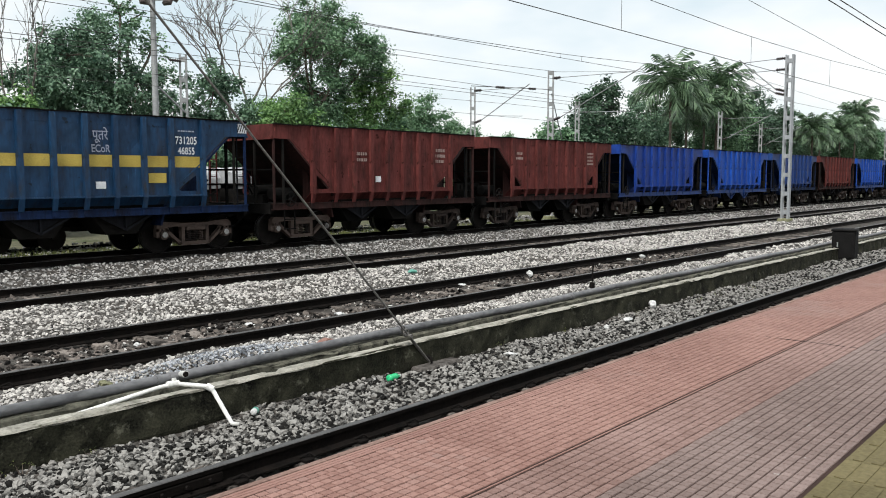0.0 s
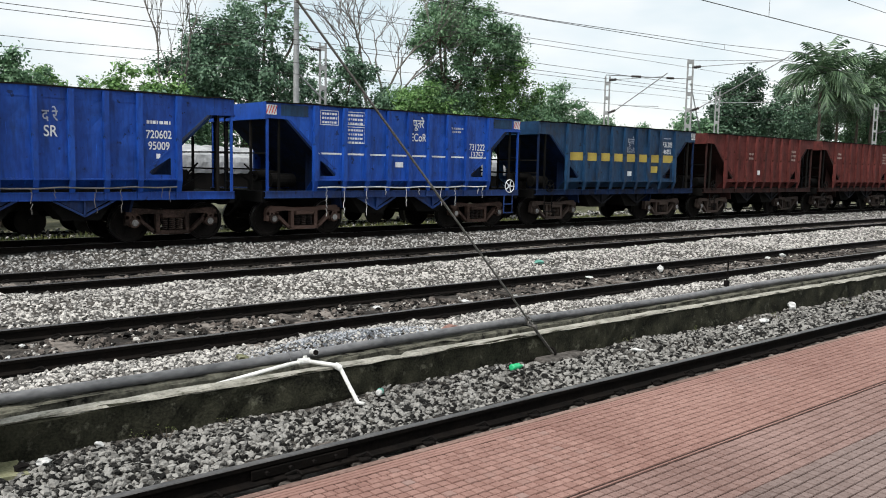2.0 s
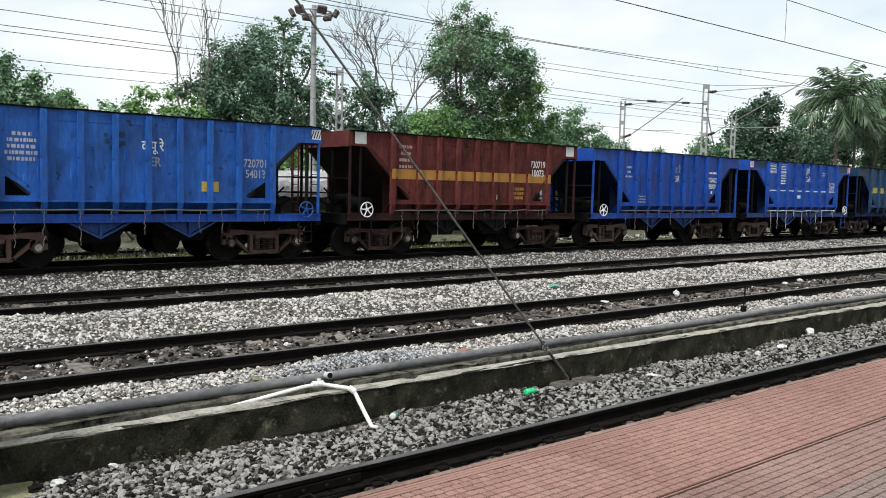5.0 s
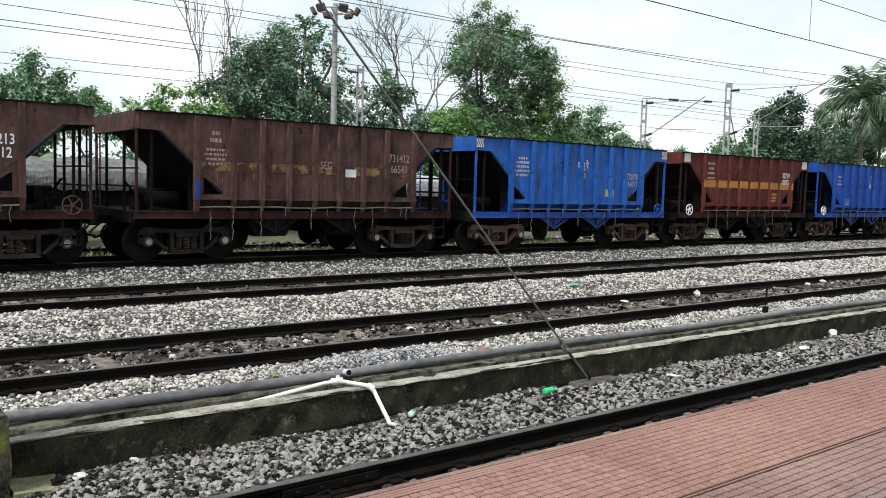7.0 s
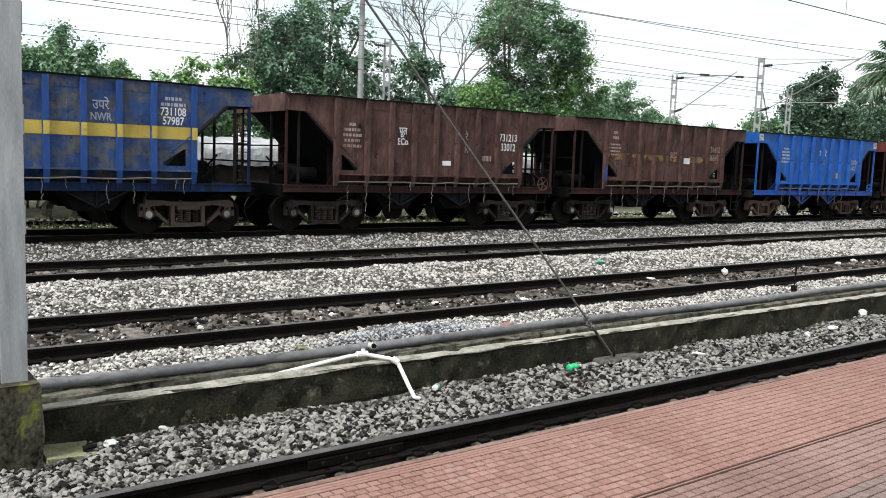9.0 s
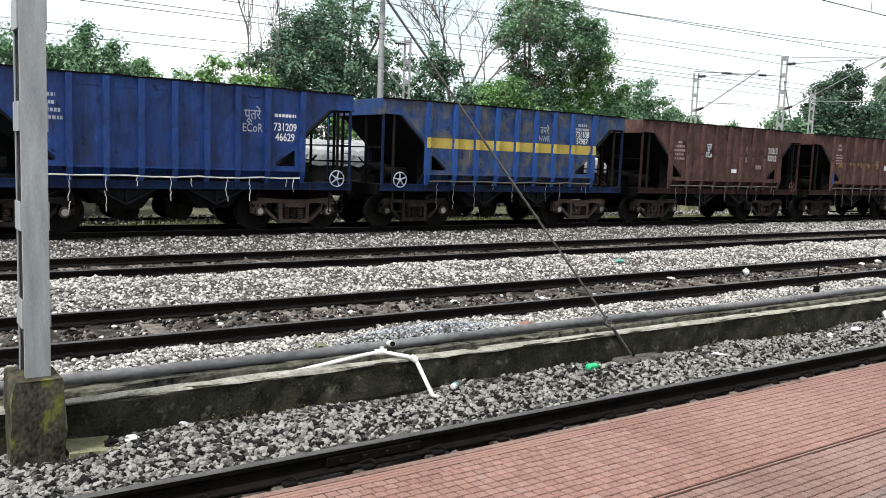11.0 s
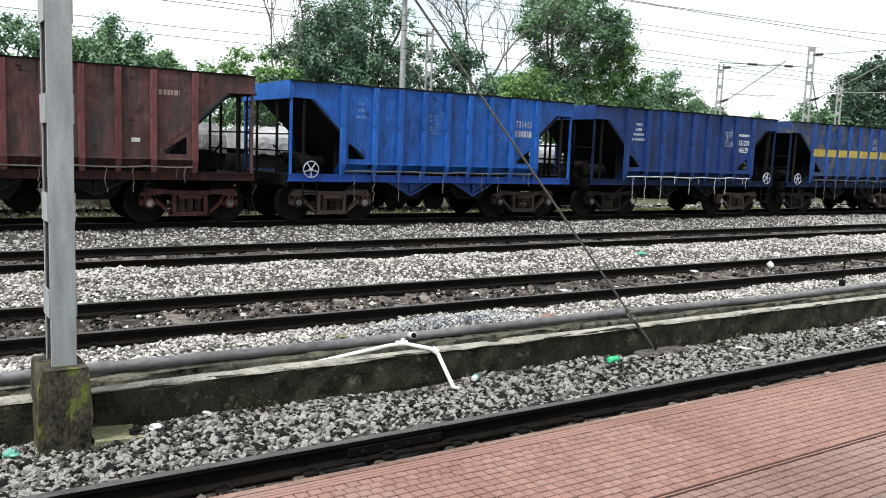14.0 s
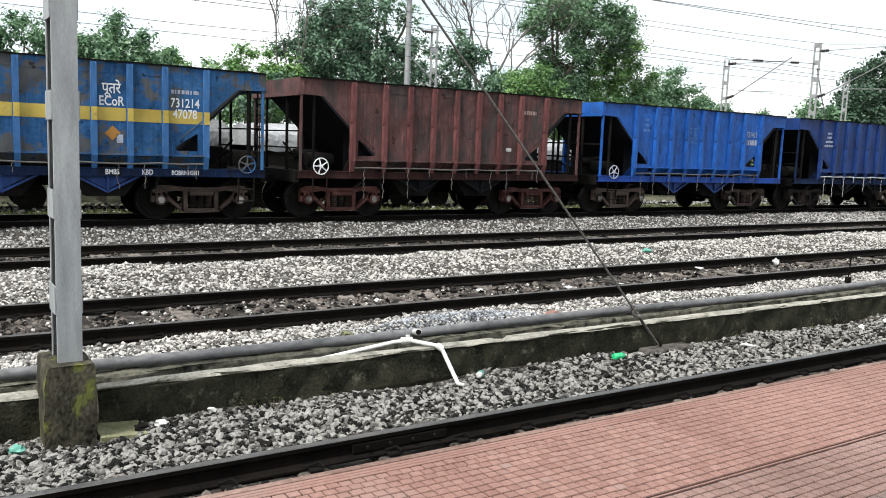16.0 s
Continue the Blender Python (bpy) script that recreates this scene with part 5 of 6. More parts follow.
letters("SER", 0.32, w, 0.12, 2.60, M["faint"])
letters("720701", 0.30, w, 2.87, 2.66, M["faint"])
letters("54013", 0.30, w, 2.87, 2.38, M["faint"])
bars(w, -2.82, 3.12, (0.4, 0.6, 0.6, 0.7, 0.6), M["faint"], 0.14, 0.08)
patch("yellow_plate", w, 1.60, 2.02, 0.46, 0.26, M["yellow"], label="yellow instruction plate")
bm = bmesh.new()
for a, b, c in ((-0.80, 3.15, 0.10), (-0.62, 3.22, 0.08), (-0.96, 3.05, 0.07), (-0.70, 3.00, 0.09), (-0.86, 2.9, 0.06), (-0.58, 3.02, 0.06), (-1.0, 3.2, 0.05)):
    rod(bm, (a, -HW - 0.006, b), (a, -HW + 0.001, b), c, seg=12)
part("paint_blot", bm, BLUES["navy"], w)

w = add(5, "brown", "dark brown hopper wagon with a flaking yellow stripe", "frame_brown", stripe=("yellow_worn", 2.46, 0.24), rod_line=True)
letters("SEC", 0.30, w, 0.38, 2.60, M["faint_red"])
letters("731412", 0.32, w, 2.85, 2.88, M["faint_red"])
letters("66543", 0.32, w, 2.85, 2.56, M["faint_red"])
bars(w, -2.85, 3.3, (0.2, 0.3), M["faint_red"], 0.18, 0.1)
bars(w, -2.85, 2.88, (0.5, 0.6, 0.5, 0.4), M["faint_red"], 0.12, 0.06)
patch("paper_label", w, 1.18, 2.40, 0.36, 0.22, M["white"])
patch("blue_touch_up", w, -3.36, 1.85, 0.12, 0.5, BLUES["blue"], -HW - 0.121)

w = add(6, "brown", "dark brown hopper wagon with white stencils", "frame_brown", wheel_paint="brown", rod_line=True)
letters("पूत", 0.30, w, -1.16, 2.92, M["white"])
letters("ECo", 0.27, w, -1.16, 2.62, M["white"])
letters("रे", 0.32, w, 1.18, 2.85, M["faint_red"])
letters("R", 0.32, w, 1.18, 2.46, M["faint_red"])
letters("731213", 0.32, w, 2.86, 2.88, M["white"])
letters("33012", 0.32, w, 2.86, 2.58, M["white"])
bars(w, -2.85, 3.02, (0.2, 0.5, 0.6, 0.5, 0.6), M["faint_red"], 0.15, 0.08)
patch("paper_label", w, 0.45, 2.02, 0.32, 0.14, M["white"])
bars(w, 2.0, 2.20, (0.36,), M["faint_red"], 0.2, 0.16)

w = add(7, "patchy", "dull blue hopper wagon with a yellow stripe", "frame_blue", stripe=Y_STRIPE, wheel_paint="faint", rod_line=True)
letters("उपरे", 0.31, w, 1.18, 3.12, M["faint"])
letters("NWR", 0.25, w, 1.18, 2.86, M["faint"])
letters("731108", 0.27, w, 2.86, 3.06, M["white"])
letters("57987", 0.27, w, 2.86, 2.84, M["white"])
bars(w, 2.86, 3.36, (0.4, 0.6), M["faint"], 0.14, 0.08)

w = add(8, "indigo", "sooty blue hopper wagon with white stencils", "frame_blue", wheel_paint="faint", rod_line=True)
letters("पूतरे", 0.36, w, 1.98, 3.02, M["faint"])
letters("ECoR", 0.30, w, 1.98, 2.70, M["faint"])
letters("731209", 0.28, w, 2.88, 2.76, M["white"])
letters("46629", 0.28, w, 2.88, 2.50, M["white"])
bars(w, 2.88, 3.05, (0.6,), M["white"], 0.1, 0.08)
bars(w, -2.8, 3.2, (0.3, 0.3, 0.5, 0.6), M["faint"], 0.17, 0.08)

w = add(9, "sky", "light blue hopper wagon with scuffed paint", "blue", rod_line=True, wheel_paint="faint")
letters("731415", 0.28, w, 2.86, 2.96, M["faint"])
bars(w, 2.86, 2.66, (0.66,), M["faint"], 0.2, 0.2)
letters("द पू रे", 0.34, w, -0.38, 2.96, M["ghost"])
letters("SEC", 0.32, w, -0.38, 2.62, M["ghost"])
bars(w, -2.8, 3.25, (0.2, 0.2, 0.3), M["ghost"], 0.18, 0.08)

w = add(10, "oxide", "weathered red oxide hopper wagon", "frame_brown", wheel_paint="white", rod_line=True)
patch("paper_label", w, 1.98, 2.05, 0.2, 0.1, M["litter"])
bars(w, 2.75, 3.2, (0.5,), M["faint_red"], 0.2, 0.12)

w = add(11, "worn", "patchy worn blue hopper wagon with a yellow stripe", "frame_blue", stripe=Y_STRIPE, rod_line=True, wheel_paint="indigo")
letters("पूतरे", 0.34, w, 1.18, 3.12, M["white"])
letters("ECoR", 0.30, w, 1.18, 2.84, M["white"])
letters("731214", 0.30, w, 2.86, 2.88, M["white"])
letters("47078", 0.30, w, 2.86, 2.62, M["white"])
bars(w, 2.86, 3.14, (0.66,), M["faint"], 0.1, 0.09)
letters("BMBS", 0.17, w, 1.18, 1.16, M["white"], -HW - 0.016)
letters("KBD", 0.17, w, 1.98, 1.16, M["white"], -HW + 0.016)
letters("BOBRNHSM1", 0.15, w, 2.88, 1.16, M["white"], -HW + 0.016)
bm = bmesh.new()
prism(bm, [(1.02, 2.10), (1.20, 1.94), (1.38, 2.12), (1.20, 2.28)], -HW - 0.006, -HW + 0.001)
part("hazard_plate", bm, M["orange"], w, "orange diamond hazard plate")
patch("grey_patch", w, 1.36, 1.98, 0.14, 0.2, M["faint"])
patch("grey_patch", w, 0.28, 2.2, 0.12, 0.2, M["faint"])


# ---------------------------------------------------------------- overhead line masts
def mast(x, y, top, width, depth, label, material, base_z=-0.2, step=0.9, footing=True, turn=0.0):
    """Two channels held by batten plates, on a concrete footing."""
    base = tagged(new("mast"), label, "mast", "overhead line masts")
    base.matrix_basis = pose(x, y, 0)
    for s in (-1, 1):
        bm = bmesh.new()
        a = s * width / 2
        box(bm, -depth / 2, depth / 2, a - 0.008, a + 0.008, base_z + 0.2, top)
        for t in (-1, 1):
            box(bm, t * depth / 2 - 0.008, t * depth / 2 + 0.008, min(a, a - s * 0.09), max(a, a - s * 0.09), base_z + 0.2, top)
        bmesh.ops.rotate(bm, verts=bm.verts, matrix=Matrix.Rotation(radians(turn), 3, "Z"))
        part("channel", bm, material, base)
    z = base_z + 0.5
    while z < top:
        for t in (-1, 1):
            bm = bmesh.new()
            box(bm, t * (depth / 2 + 0.009) - 0.005, t * (depth / 2 + 0.009) + 0.005, -width / 2, width / 2, z, min(z + 0.2, top))
            bmesh.ops.rotate(bm, verts=bm.verts, matrix=Matrix.Rotation(radians(turn), 3, "Z"))
            part("batten", bm, material, base)
        z += step
    if footing:
        bm = bmesh.new()
        box(bm, -width / 2 - 0.16, width / 2 + 0.16, -depth / 2 - 0.16, depth / 2 + 0.16, base_z - 0.2, base_z + 0.28, 0.03)
        part("footing", bm, M["concrete"], base)
    return base


def insulator(bm, a, b, r=0.09):
    a, b = Vector(a), Vector(b)
    for i in range(5):
        p = a.lerp(b, (i + 0.2) / 5)
        q = a.lerp(b, (i + 0.75) / 5)
        rod(bm, p, q, r, r * 0.5, seg=10)
    rod(bm, a, b, r * 0.4, seg=6)


def cantilever(parent, reach, z_top, z_low, insul=0.55):
    """Stay tube and sloped bracket with their insulators, and the registration arm, across the track towards the mast's own +y or -y."""
    s = 1 if reach > 0 else -1
    bm = bmesh.new()
    rod(bm, (0, s * (0.15 + insul), z_top), (0, reach, z_top - 0.05), 0.02, seg=6)
    part("stay_tube", bm, M["galv_dark"], parent)
    bm = bmesh.new()
    rod(bm, (0, s * (0.15 + insul), z_low + 0.15), (0, reach * 1.08, z_top + 0.12), 0.03, seg=8)
    part("bracket_tube", bm, M["galv_dark"], parent)
    bm = bmesh.new()
    rod(bm, (0, s * 0.9, z_low + 0.42), (0, reach * 0.95, z_low + 0.25), 0.018, seg=6)
    part("registration_arm", bm, M["galv_dark"], parent)
    bm = bmesh.new()
    insulator(bm, (0, s * 0.15, z_top), (0, s * (0.15 + insul), z_top))
    part("insulator", bm, M["insulator"], parent)
    bm = bmesh.new()
    insulator(bm, (0, s * 0.15, z_low), (0, s * (0.15 + insul), z_low + 0.15))
    part("insulator", bm, M["insulator"], parent)


# the stout near mast on its mossy block
near = tagged(new("mast"), "grey galvanised steel mast on a mossy concrete block", "mast", "overhead line masts")
near.matrix_basis = pose(1.02, 7.02, 0)
bm = bmesh.new()
box(bm, -0.085, 0.095, -0.155, -0.145, 0.40, 7.6)
part("front_flange", bm, M["galv"], near)
bm = bmesh.new()
box(bm, -0.085, 0.095, 0.145, 0.155, 0.40, 7.6)
part("back_flange", bm, M["galv"], near)
for s in (-1, 1):
    bm = bmesh.new()
    box(bm, 0.086, 0.095, min(s * 0.145, s * 0.115), max(s * 0.145, s * 0.115), 0.40, 7.6)
    box(bm, -0.085, -0.076, min(s * 0.145, s * 0.115), max(s * 0.145, s * 0.115), 0.40, 7.6)
    part("lip", bm, M["galv"], near)
z = 0.78
while z < 7.5:
    bm = bmesh.new()
    box(bm, -0.097, -0.086, -0.14, 0.14, z, z + 0.22)
    part("batten", bm, M["galv"], near)
    bm = bmesh.new()
    box(bm, 0.096, 0.106, -0.14, 0.14, z, z + 0.22)
    part("batten", bm, M["galv"], near)
    z += 0.75
# added dark plate that stands for the shade inside the hollow mast
bm = bmesh.new()
box(bm, -0.055, -0.045, -0.144, 0.144, 0.40, 7.6)
part("inner_web", bm, M["rust_and_mast_shade"], near)
bm = bmesh.new()
prism(bm, [(-0.20, -0.30), (0.175, -0.30), (0.18, 0.0), (0.168, 0.37), (0.155, 0.40), (-0.175, 0.40), (-0.19, 0.37), (-0.205, 0.0)], -0.27, 0.25)
bmesh.ops.subdivide_edges(bm, edges=bm.edges[:], cuts=5, use_grid_fill=True)
for v in bm.verts:
    v.co += Vector((noise.noise(v.co * 6), noise.noise(v.co * 6 + Vector((9, 0, 0))), 0)) * 0.014
part("footing", bm, M["plinth"], near, "mossy green-black concrete block")
bm = bmesh.new()
prism(bm, [(0.19, -0.30), (0.60, -0.30), (0.56, -0.225), (0.20, -0.205)], -0.30, 0.24)
part("apron", bm, M["concrete"], near, "pale cement apron at the foot")

# its guy strand with a turnbuckle and anchor
guy = tagged(new("guy_wire"), "taut steel guy strand anchored at the foot of the wall", "guy wire")
GA, GB = Vector((7.87, 7.05, -0.18)), Vector((1.12, 7.05, 6.84))
g1 = GA.lerp(GB, 0.055)
bm = bmesh.new()
rod(bm, g1, GB, 0.013, seg=8)
part("strand", bm, M["guy"], guy)
for s in (-1, 1):
    bm = bmesh.new()
    rod(bm, GA + Vector((0.02 * s, 0.04 * s, 0)), g1 + Vector((0, 0.015 * s, 0)), 0.012, seg=8)
    part("anchor_rod", bm, M["guy"], guy)
bm = bmesh.new()
rod(bm, g1 - Vector((0, 0.06, 0)), g1 + Vector((0, 0.06, 0)), 0.025, seg=8)
ring(bm, g1 + Vector((-0.05, 0, 0.05)), 0.04, 0.012, 12)
ring(bm, g1 + Vector((-0.09, 0.01, 0.10)), 0.03, 0.010, 12)
part("turnbuckle", bm, M["guy"], guy)
bm = bmesh.new()
ring(bm, GA, 0.06, 0.016, 14, "X")
part("eye_bolt", bm, M["clip"], guy)
bm = bmesh.new()
box(bm, 7.55, 8.35, 6.84, 7.085, -0.36, -0.205, 0.03)
part("anchor_block", bm, M["bed_dark"], guy)

# masts over the yard
m_d = mast(43.3, 14.33, 8.3, 0.40, 0.26, "grey steel lattice mast between the tracks", M["galv"], step=0.95)
cantilever(m_d, 2.6, 7.6, 6.3)
cantilever(m_d, 2.4, 8.15, 6.5)
m_b = mast(41.6, 27.5, 8.42, 0.36, 0.30, "grey steel lattice mast behind the train", M["galv_dark"], turn=34, base_z=-0.4)
cantilever(m_b, -5.4, 8.0, 5.55)
bm = bmesh.new()
rod(bm, (0, 0, 7.35), (-7.5, 0, 6.95), 0.018, seg=6)
insulator(bm, (-1.6, 0, 7.26), (-2.3, 0, 7.22), 0.07)
insulator(bm, (-4.6, 0, 7.10), (-5.4, 0, 7.06), 0.07)
part("tension_stay", bm, M["insulator"], m_b)
bm = bmesh.new()
rod(bm, (0.1, 0, 7.1), (5.2, 1.5, 1.0), 0.03, seg=6)
part("back_stay", bm, M["galv_dark"], m_b)
m_a = mast(41.1, 33.0, 7.82, 0.34, 0.28, "grey steel lattice mast behind the train", M["galv_dark"], turn=38, base_z=-0.4)
cantilever(m_a, -4.0, 7.6, 5.6)
m_c = mast(20.6, 33.0, 7.6, 0.34, 0.28, "grey steel lattice mast behind the train", M["galv_dark"], turn=58, base_z=-0.4)
bm = bmesh.new()
insulator(bm, (-0.2, -0.1, 7.3), (-0.75, -0.1, 7.3), 0.08)
part("insulator", bm, M["insulator"], m_c)
mast(53.5, 33.0, 7.8, 0.34, 0.28, "grey steel lattice mast behind the train", M["galv_dark"], turn=32, base_z=-0.4)
m_e = mast(70.3, 29.0, 7.8, 0.34, 0.28, "grey steel lattice mast far along the line", M["galv_dark"], turn=22, base_z=-0.4)
cantilever(m_e, -4.0, 7.2, 5.4)
m_f = mast(91.0, 33.0, 7.9, 0.34, 0.28, "grey steel lattice mast far along the line", M["galv_dark"], turn=20, base_z=-0.4)
cantilever(m_f, -4.0, 7.4, 5.6)
m_g = mast(-1.2, 24.9, 7.2, 0.26, 0.22, "grey steel mast behind the train", M["galv_dark"], base_z=-0.3)
bm = bmesh.new()
insulator(bm, (0.22, -0.12, 6.2), (0.26, -0.12, 5.7), 0.07)
part("insulator", bm, M["insulator"], m_g)
for x, y, h in ((128, 29, 8.6), (150, 25.5, 8.3), (165, 29, 8.6)):
    mast(x, y, h, 0.34, 0.28, "grey steel lattice mast far along the line", M["galv_dark"], base_z=-0.4, footing=False)

# floodlight pole
pole = tagged(new("floodlight_pole"), "tall grey lighting pole with a ring of floodlights", "light pole")
pole.matrix_basis = pose(18.05, 31.0, 0)
bm = bmesh.new()
rod(bm, (0, 0, -0.4), (0, 0, 9.75), 0.16, 0.10, seg=12)
part("pole", bm, M["galv_dark"], pole)
bm = bmesh.new()
ring(bm, (0, 0, 9.45), 0.75, 0.03, 20, "Z")
for i in range(4):
    a = radians(45 + 90 * i)
    rod(bm, (0, 0, 9.3), (0.75 * math.cos(a), 0.75 * math.sin(a), 9.45), 0.025, seg=6)
part("carrier_ring", bm, M["galv_dark"], pole)
for i in range(6):
    a = radians(20 + 60 * i)
    bm = bmesh.new()
    box(bm, -0.2, 0.2, -0.09, 0.09, -0.16, 0.16, 0.03)
    fl = part("floodlight", bm, M["rust_and_mast_shade"], pole)
    fl.matrix_basis = pose(0.92 * math.cos(a), 0.92 * math.sin(a), 9.42, 30, 0, math.degrees(a) + 90)
bm = bmesh.new()
rod(bm, (0.1, 0, 5.9), (1.35, 0, 4.9), 0.04, seg=8)
part("strut", bm, M["galv_dark"], pole)


# ---------------------------------------------------------------- overhead wires
def wire(label, pts, r=0.009, drop_to=None):
    """A sagging wire through the points (x, y, z)."""
    xs = [p[0] for p in pts]
    fine = np.linspace(xs[0], xs[-1], 60)
    ys, zs = np.interp(fine, xs, [p[1] for p in pts]), np.interp(fine, xs, [p[2] for p in pts])
    ob = curve_tube("overhead_wire", list(zip(fine, ys, zs)), r, M["wire"], seg=5)
    return tagged(ob, label, "overhead wire", "overhead wires")


def sag(x0, x1, y, z_end, z_mid, n=9):
    return [(x0 + (x1 - x0) * i / (n - 1), y, z_mid + (z_end - z_mid) * (2 * i / (n - 1) - 1) ** 2) for i in range(n)]


def droppers(y, xs, lower, upper):
    for x in xs:
        zl, zu = np.interp(x, *zip(*[(p[0], p[2]) for p in lower])), np.interp(x, *zip(*[(p[0], p[2]) for p in upper]))
        bm = bmesh.new()
        rod(bm, (x, y, zl), (x, y, zu), 0.006, seg=5)
        tagged(part("dropper", bm, M["wire"]), "thin dropper wire hanging between two overhead wires", "overhead wire", "droppers")


CT = "thin dark contact wire hung over the track"
CA = "thin dark catenary wire sagging over the track"
lo = [(-30, T2, 5.92), (13, T2, 5.93), (45, T2, 5.98), (110, T2, 5.98)]
hi = [(-30, T2, 7.3), (1, T2, 6.93), (13, T2, 6.96), (20.8, T2, 6.95), (28.2, T2, 6.88), (36.3, T2, 7.01), (46.2, T2, 7.31), (75, T2, 6.95), (110, T2, 7.3)]
wire(CT, lo, 0.011)
wire(CA, hi, 0.009)
droppers(T2, (7.2, 19.3, 28.2, 37), lo, hi)
cantilever(near, T2 - 7.02, 6.95, 5.9)
cantilever(near, T1 - 7.02, 6.9, 5.3)
wire("thin dark wire slanting to an anchor", [(16, T2, 8.45), (27.8, T2, 8.05), (32.5, T2, 7.86), (39.4, T2, 7.58), (46.2, T2, 7.48), (60, T2, 7.2)], 0.009)
wire(CT, [(-30, 4.7, 5.7), (1, 4.7, 5.62), (16.1, 4.7, 5.39), (20.3, 4.7, 5.27), (36, 4.6, 5.1), (80, 4.5, 5.3)], 0.010)
wire(CT, [(-30, 4.4, 5.6), (1, 4.4, 5.5), (15.8, 4.4, 5.29), (19, 4.4, 5.21), (36, 4.4, 5.05), (80, 4.5, 5.2)], 0.009)
hi = [(-30, T3, 6.9), (4, T3, 6.36), (12, T3, 6.31), (15.2, T3, 6.29), (17.2, T3, 6.30), (25.5, T3, 6.54), (32.5, T3, 6.89), (43.3, T3 + 0.6, 7.6), (75, T3, 6.5), (110, T3, 7.2)]
lo = [(-30, T3, 6.1), (4, T3, 6.2), (15.2, T3, 6.25), (20.6, T3, 6.34), (31, T3, 6.48), (44, T3, 6.5), (110, T3, 6.4)]
wire(CA, hi)
wire(CT, lo)
droppers(T3, (17.2, 25.2, 26.6, 33), lo, hi)
hi = [(-30, T4, 7.3), (0, T4, 6.94), (14, T4, 6.92), (28, T4, 7.05), (34, T4, 7.22), (41.6, T4, 7.95), (70, T4, 6.9), (110, T4, 7.2)]
wire(CA, hi)
wire(CT, [(-30, T4, 6.9), (10, T4, 6.74), (30, T4, 6.86), (60, T4, 6.8), (110, T4, 6.8)])
lo = [(-30, T4, 6.35), (0, T4, 6.2), (12, T4, 6.14), (30, T4, 6.1), (110, T4, 6.1)]
wire(CT, lo)
wire(CT, [(-30, T4 + 0.2, 5.9), (6, T4 + 0.2, 5.85), (40, T4, 5.9), (110, T4, 5.9)])
wire(CT, [(-30, T4 + 0.5, 5.8), (6, T4 + 0.4, 5.74), (41.6, T4 + 0.27, 5.80), (110, T4, 5.8)])
droppers(T4, (3.2, 8.6, 14.0), lo, hi)
wire(CA, [(-30, 28.5, 6.0), (8, 28.5, 5.88), (40, 28.5, 6.4), (110, 28.5, 6.2)])
wire(CT, [(-30, 28.6, 5.5), (8, 28.6, 5.58), (40, 28.6, 5.65), (110, 28.6, 5.6)])

# ---------------------------------------------------------------- lineside things
relay = tagged(new("relay_box"), "black lineside relay cabinet beside the low wall", "cabinet")
relay.matrix_basis = pose(26.6, 7.02, -0.30, 0, 0, 8)
bm = bmesh.new()
box(bm, -0.38, 0.38, -0.32, 0.32, 0.0, 0.90, 0.04)
part("body", bm, M["black_box"], relay)
bm = bmesh.new()
box(bm, -0.41, 0.41, -0.35, 0.35, 0.88, 0.95, 0.025)
part("lid", bm, M["black_box"], relay)
bm = bmesh.new()
box(bm, -0.40, -0.378, -0.26, 0.26, 0.10, 0.84, 0.006)
door = part("cabinet_door", bm, M["black_box"], relay)
bm = bmesh.new()
box(bm, -0.43, -0.395, 0.14, 0.17, 0.42, 0.56)
part("handle", bm, M["galv_dark"], door)

stake = tagged(new("marker_stake"), "thin dark steel marker stake stuck in the gravel", "stake")
stake.matrix_basis = pose(14.5, 8.55, -0.14, 2, 1, 0)
bm = bmesh.new()
rod(bm, (0, 0, -0.1), (0, 0, 0.62), 0.016, seg=6)
part("rod", bm, M["rail_side"], stake)
bm = bmesh.new()
box(bm, -0.05, 0.05, -0.04, 0.04, 0.10, 0.22, 0.01)
part("clamp", bm, M["clip"], stake)


def crumple(name, c, size, material, seed, label, cat, flat=0.5):
    """A crumpled scrap or broken lump."""
    bm = bmesh.new()
    bmesh.ops.create_icosphere(bm, subdivisions=2, radius=0.5)
    o = Vector((seed * 3.1, seed * 1.7, 0))
    for v in bm.verts:
        k = 1 + 0.75 * noise.noise(v.co * 2.6 + o)
        v.co = Vector((v.co.x * size[0], v.co.y * size[1], v.co.z * size[2])) * k
    ob = part(name, bm, material)
    ob.matrix_basis = pose(*c, 0, 0, 40 * seed)
    return tagged(ob, label, cat)


def plastic_bottle(c, turn, length, r, material, label):
    base = tagged(new("plastic_bottle"), label, "bottle")
    base.matrix_basis = pose(*c, 0, 4, turn)
    prof = [(0.0, 0.3), (0.01, 0.9), (0.06, 1.0), (0.3, 0.94), (0.34, 1.0), (0.62, 1.0), (0.74, 0.86), (0.88, 0.42), (0.92, 0.36), (1.0, 0.36)]
    bm = bmesh.new()
    rows = [[bm.verts.new((length * a, r * b * math.cos(2 * math.pi * i / 14), r * b * math.sin(2 * math.pi * i / 14))) for i in range(14)] for a, b in prof]
    for p, n in zip(rows, rows[1:]):
        for i in range(14):
            bm.faces.new((p[i], p[(i + 1) % 14], n[(i + 1) % 14], n[i]))
    bm.faces.new(rows[0])
    part("bottle_body", bm, material, base, smooth=True)
    bm = bmesh.new()
    rod(bm, (length, 0, 0), (length * 1.07, 0, 0), r * 0.42, seg=10)
    part("cap", bm, M["litter"], base)
    return base


plastic_bottle((6.88, 6.80, -0.185), 12, 0.24, 0.042, M["bottle"], "green plastic bottle lying on the stones")
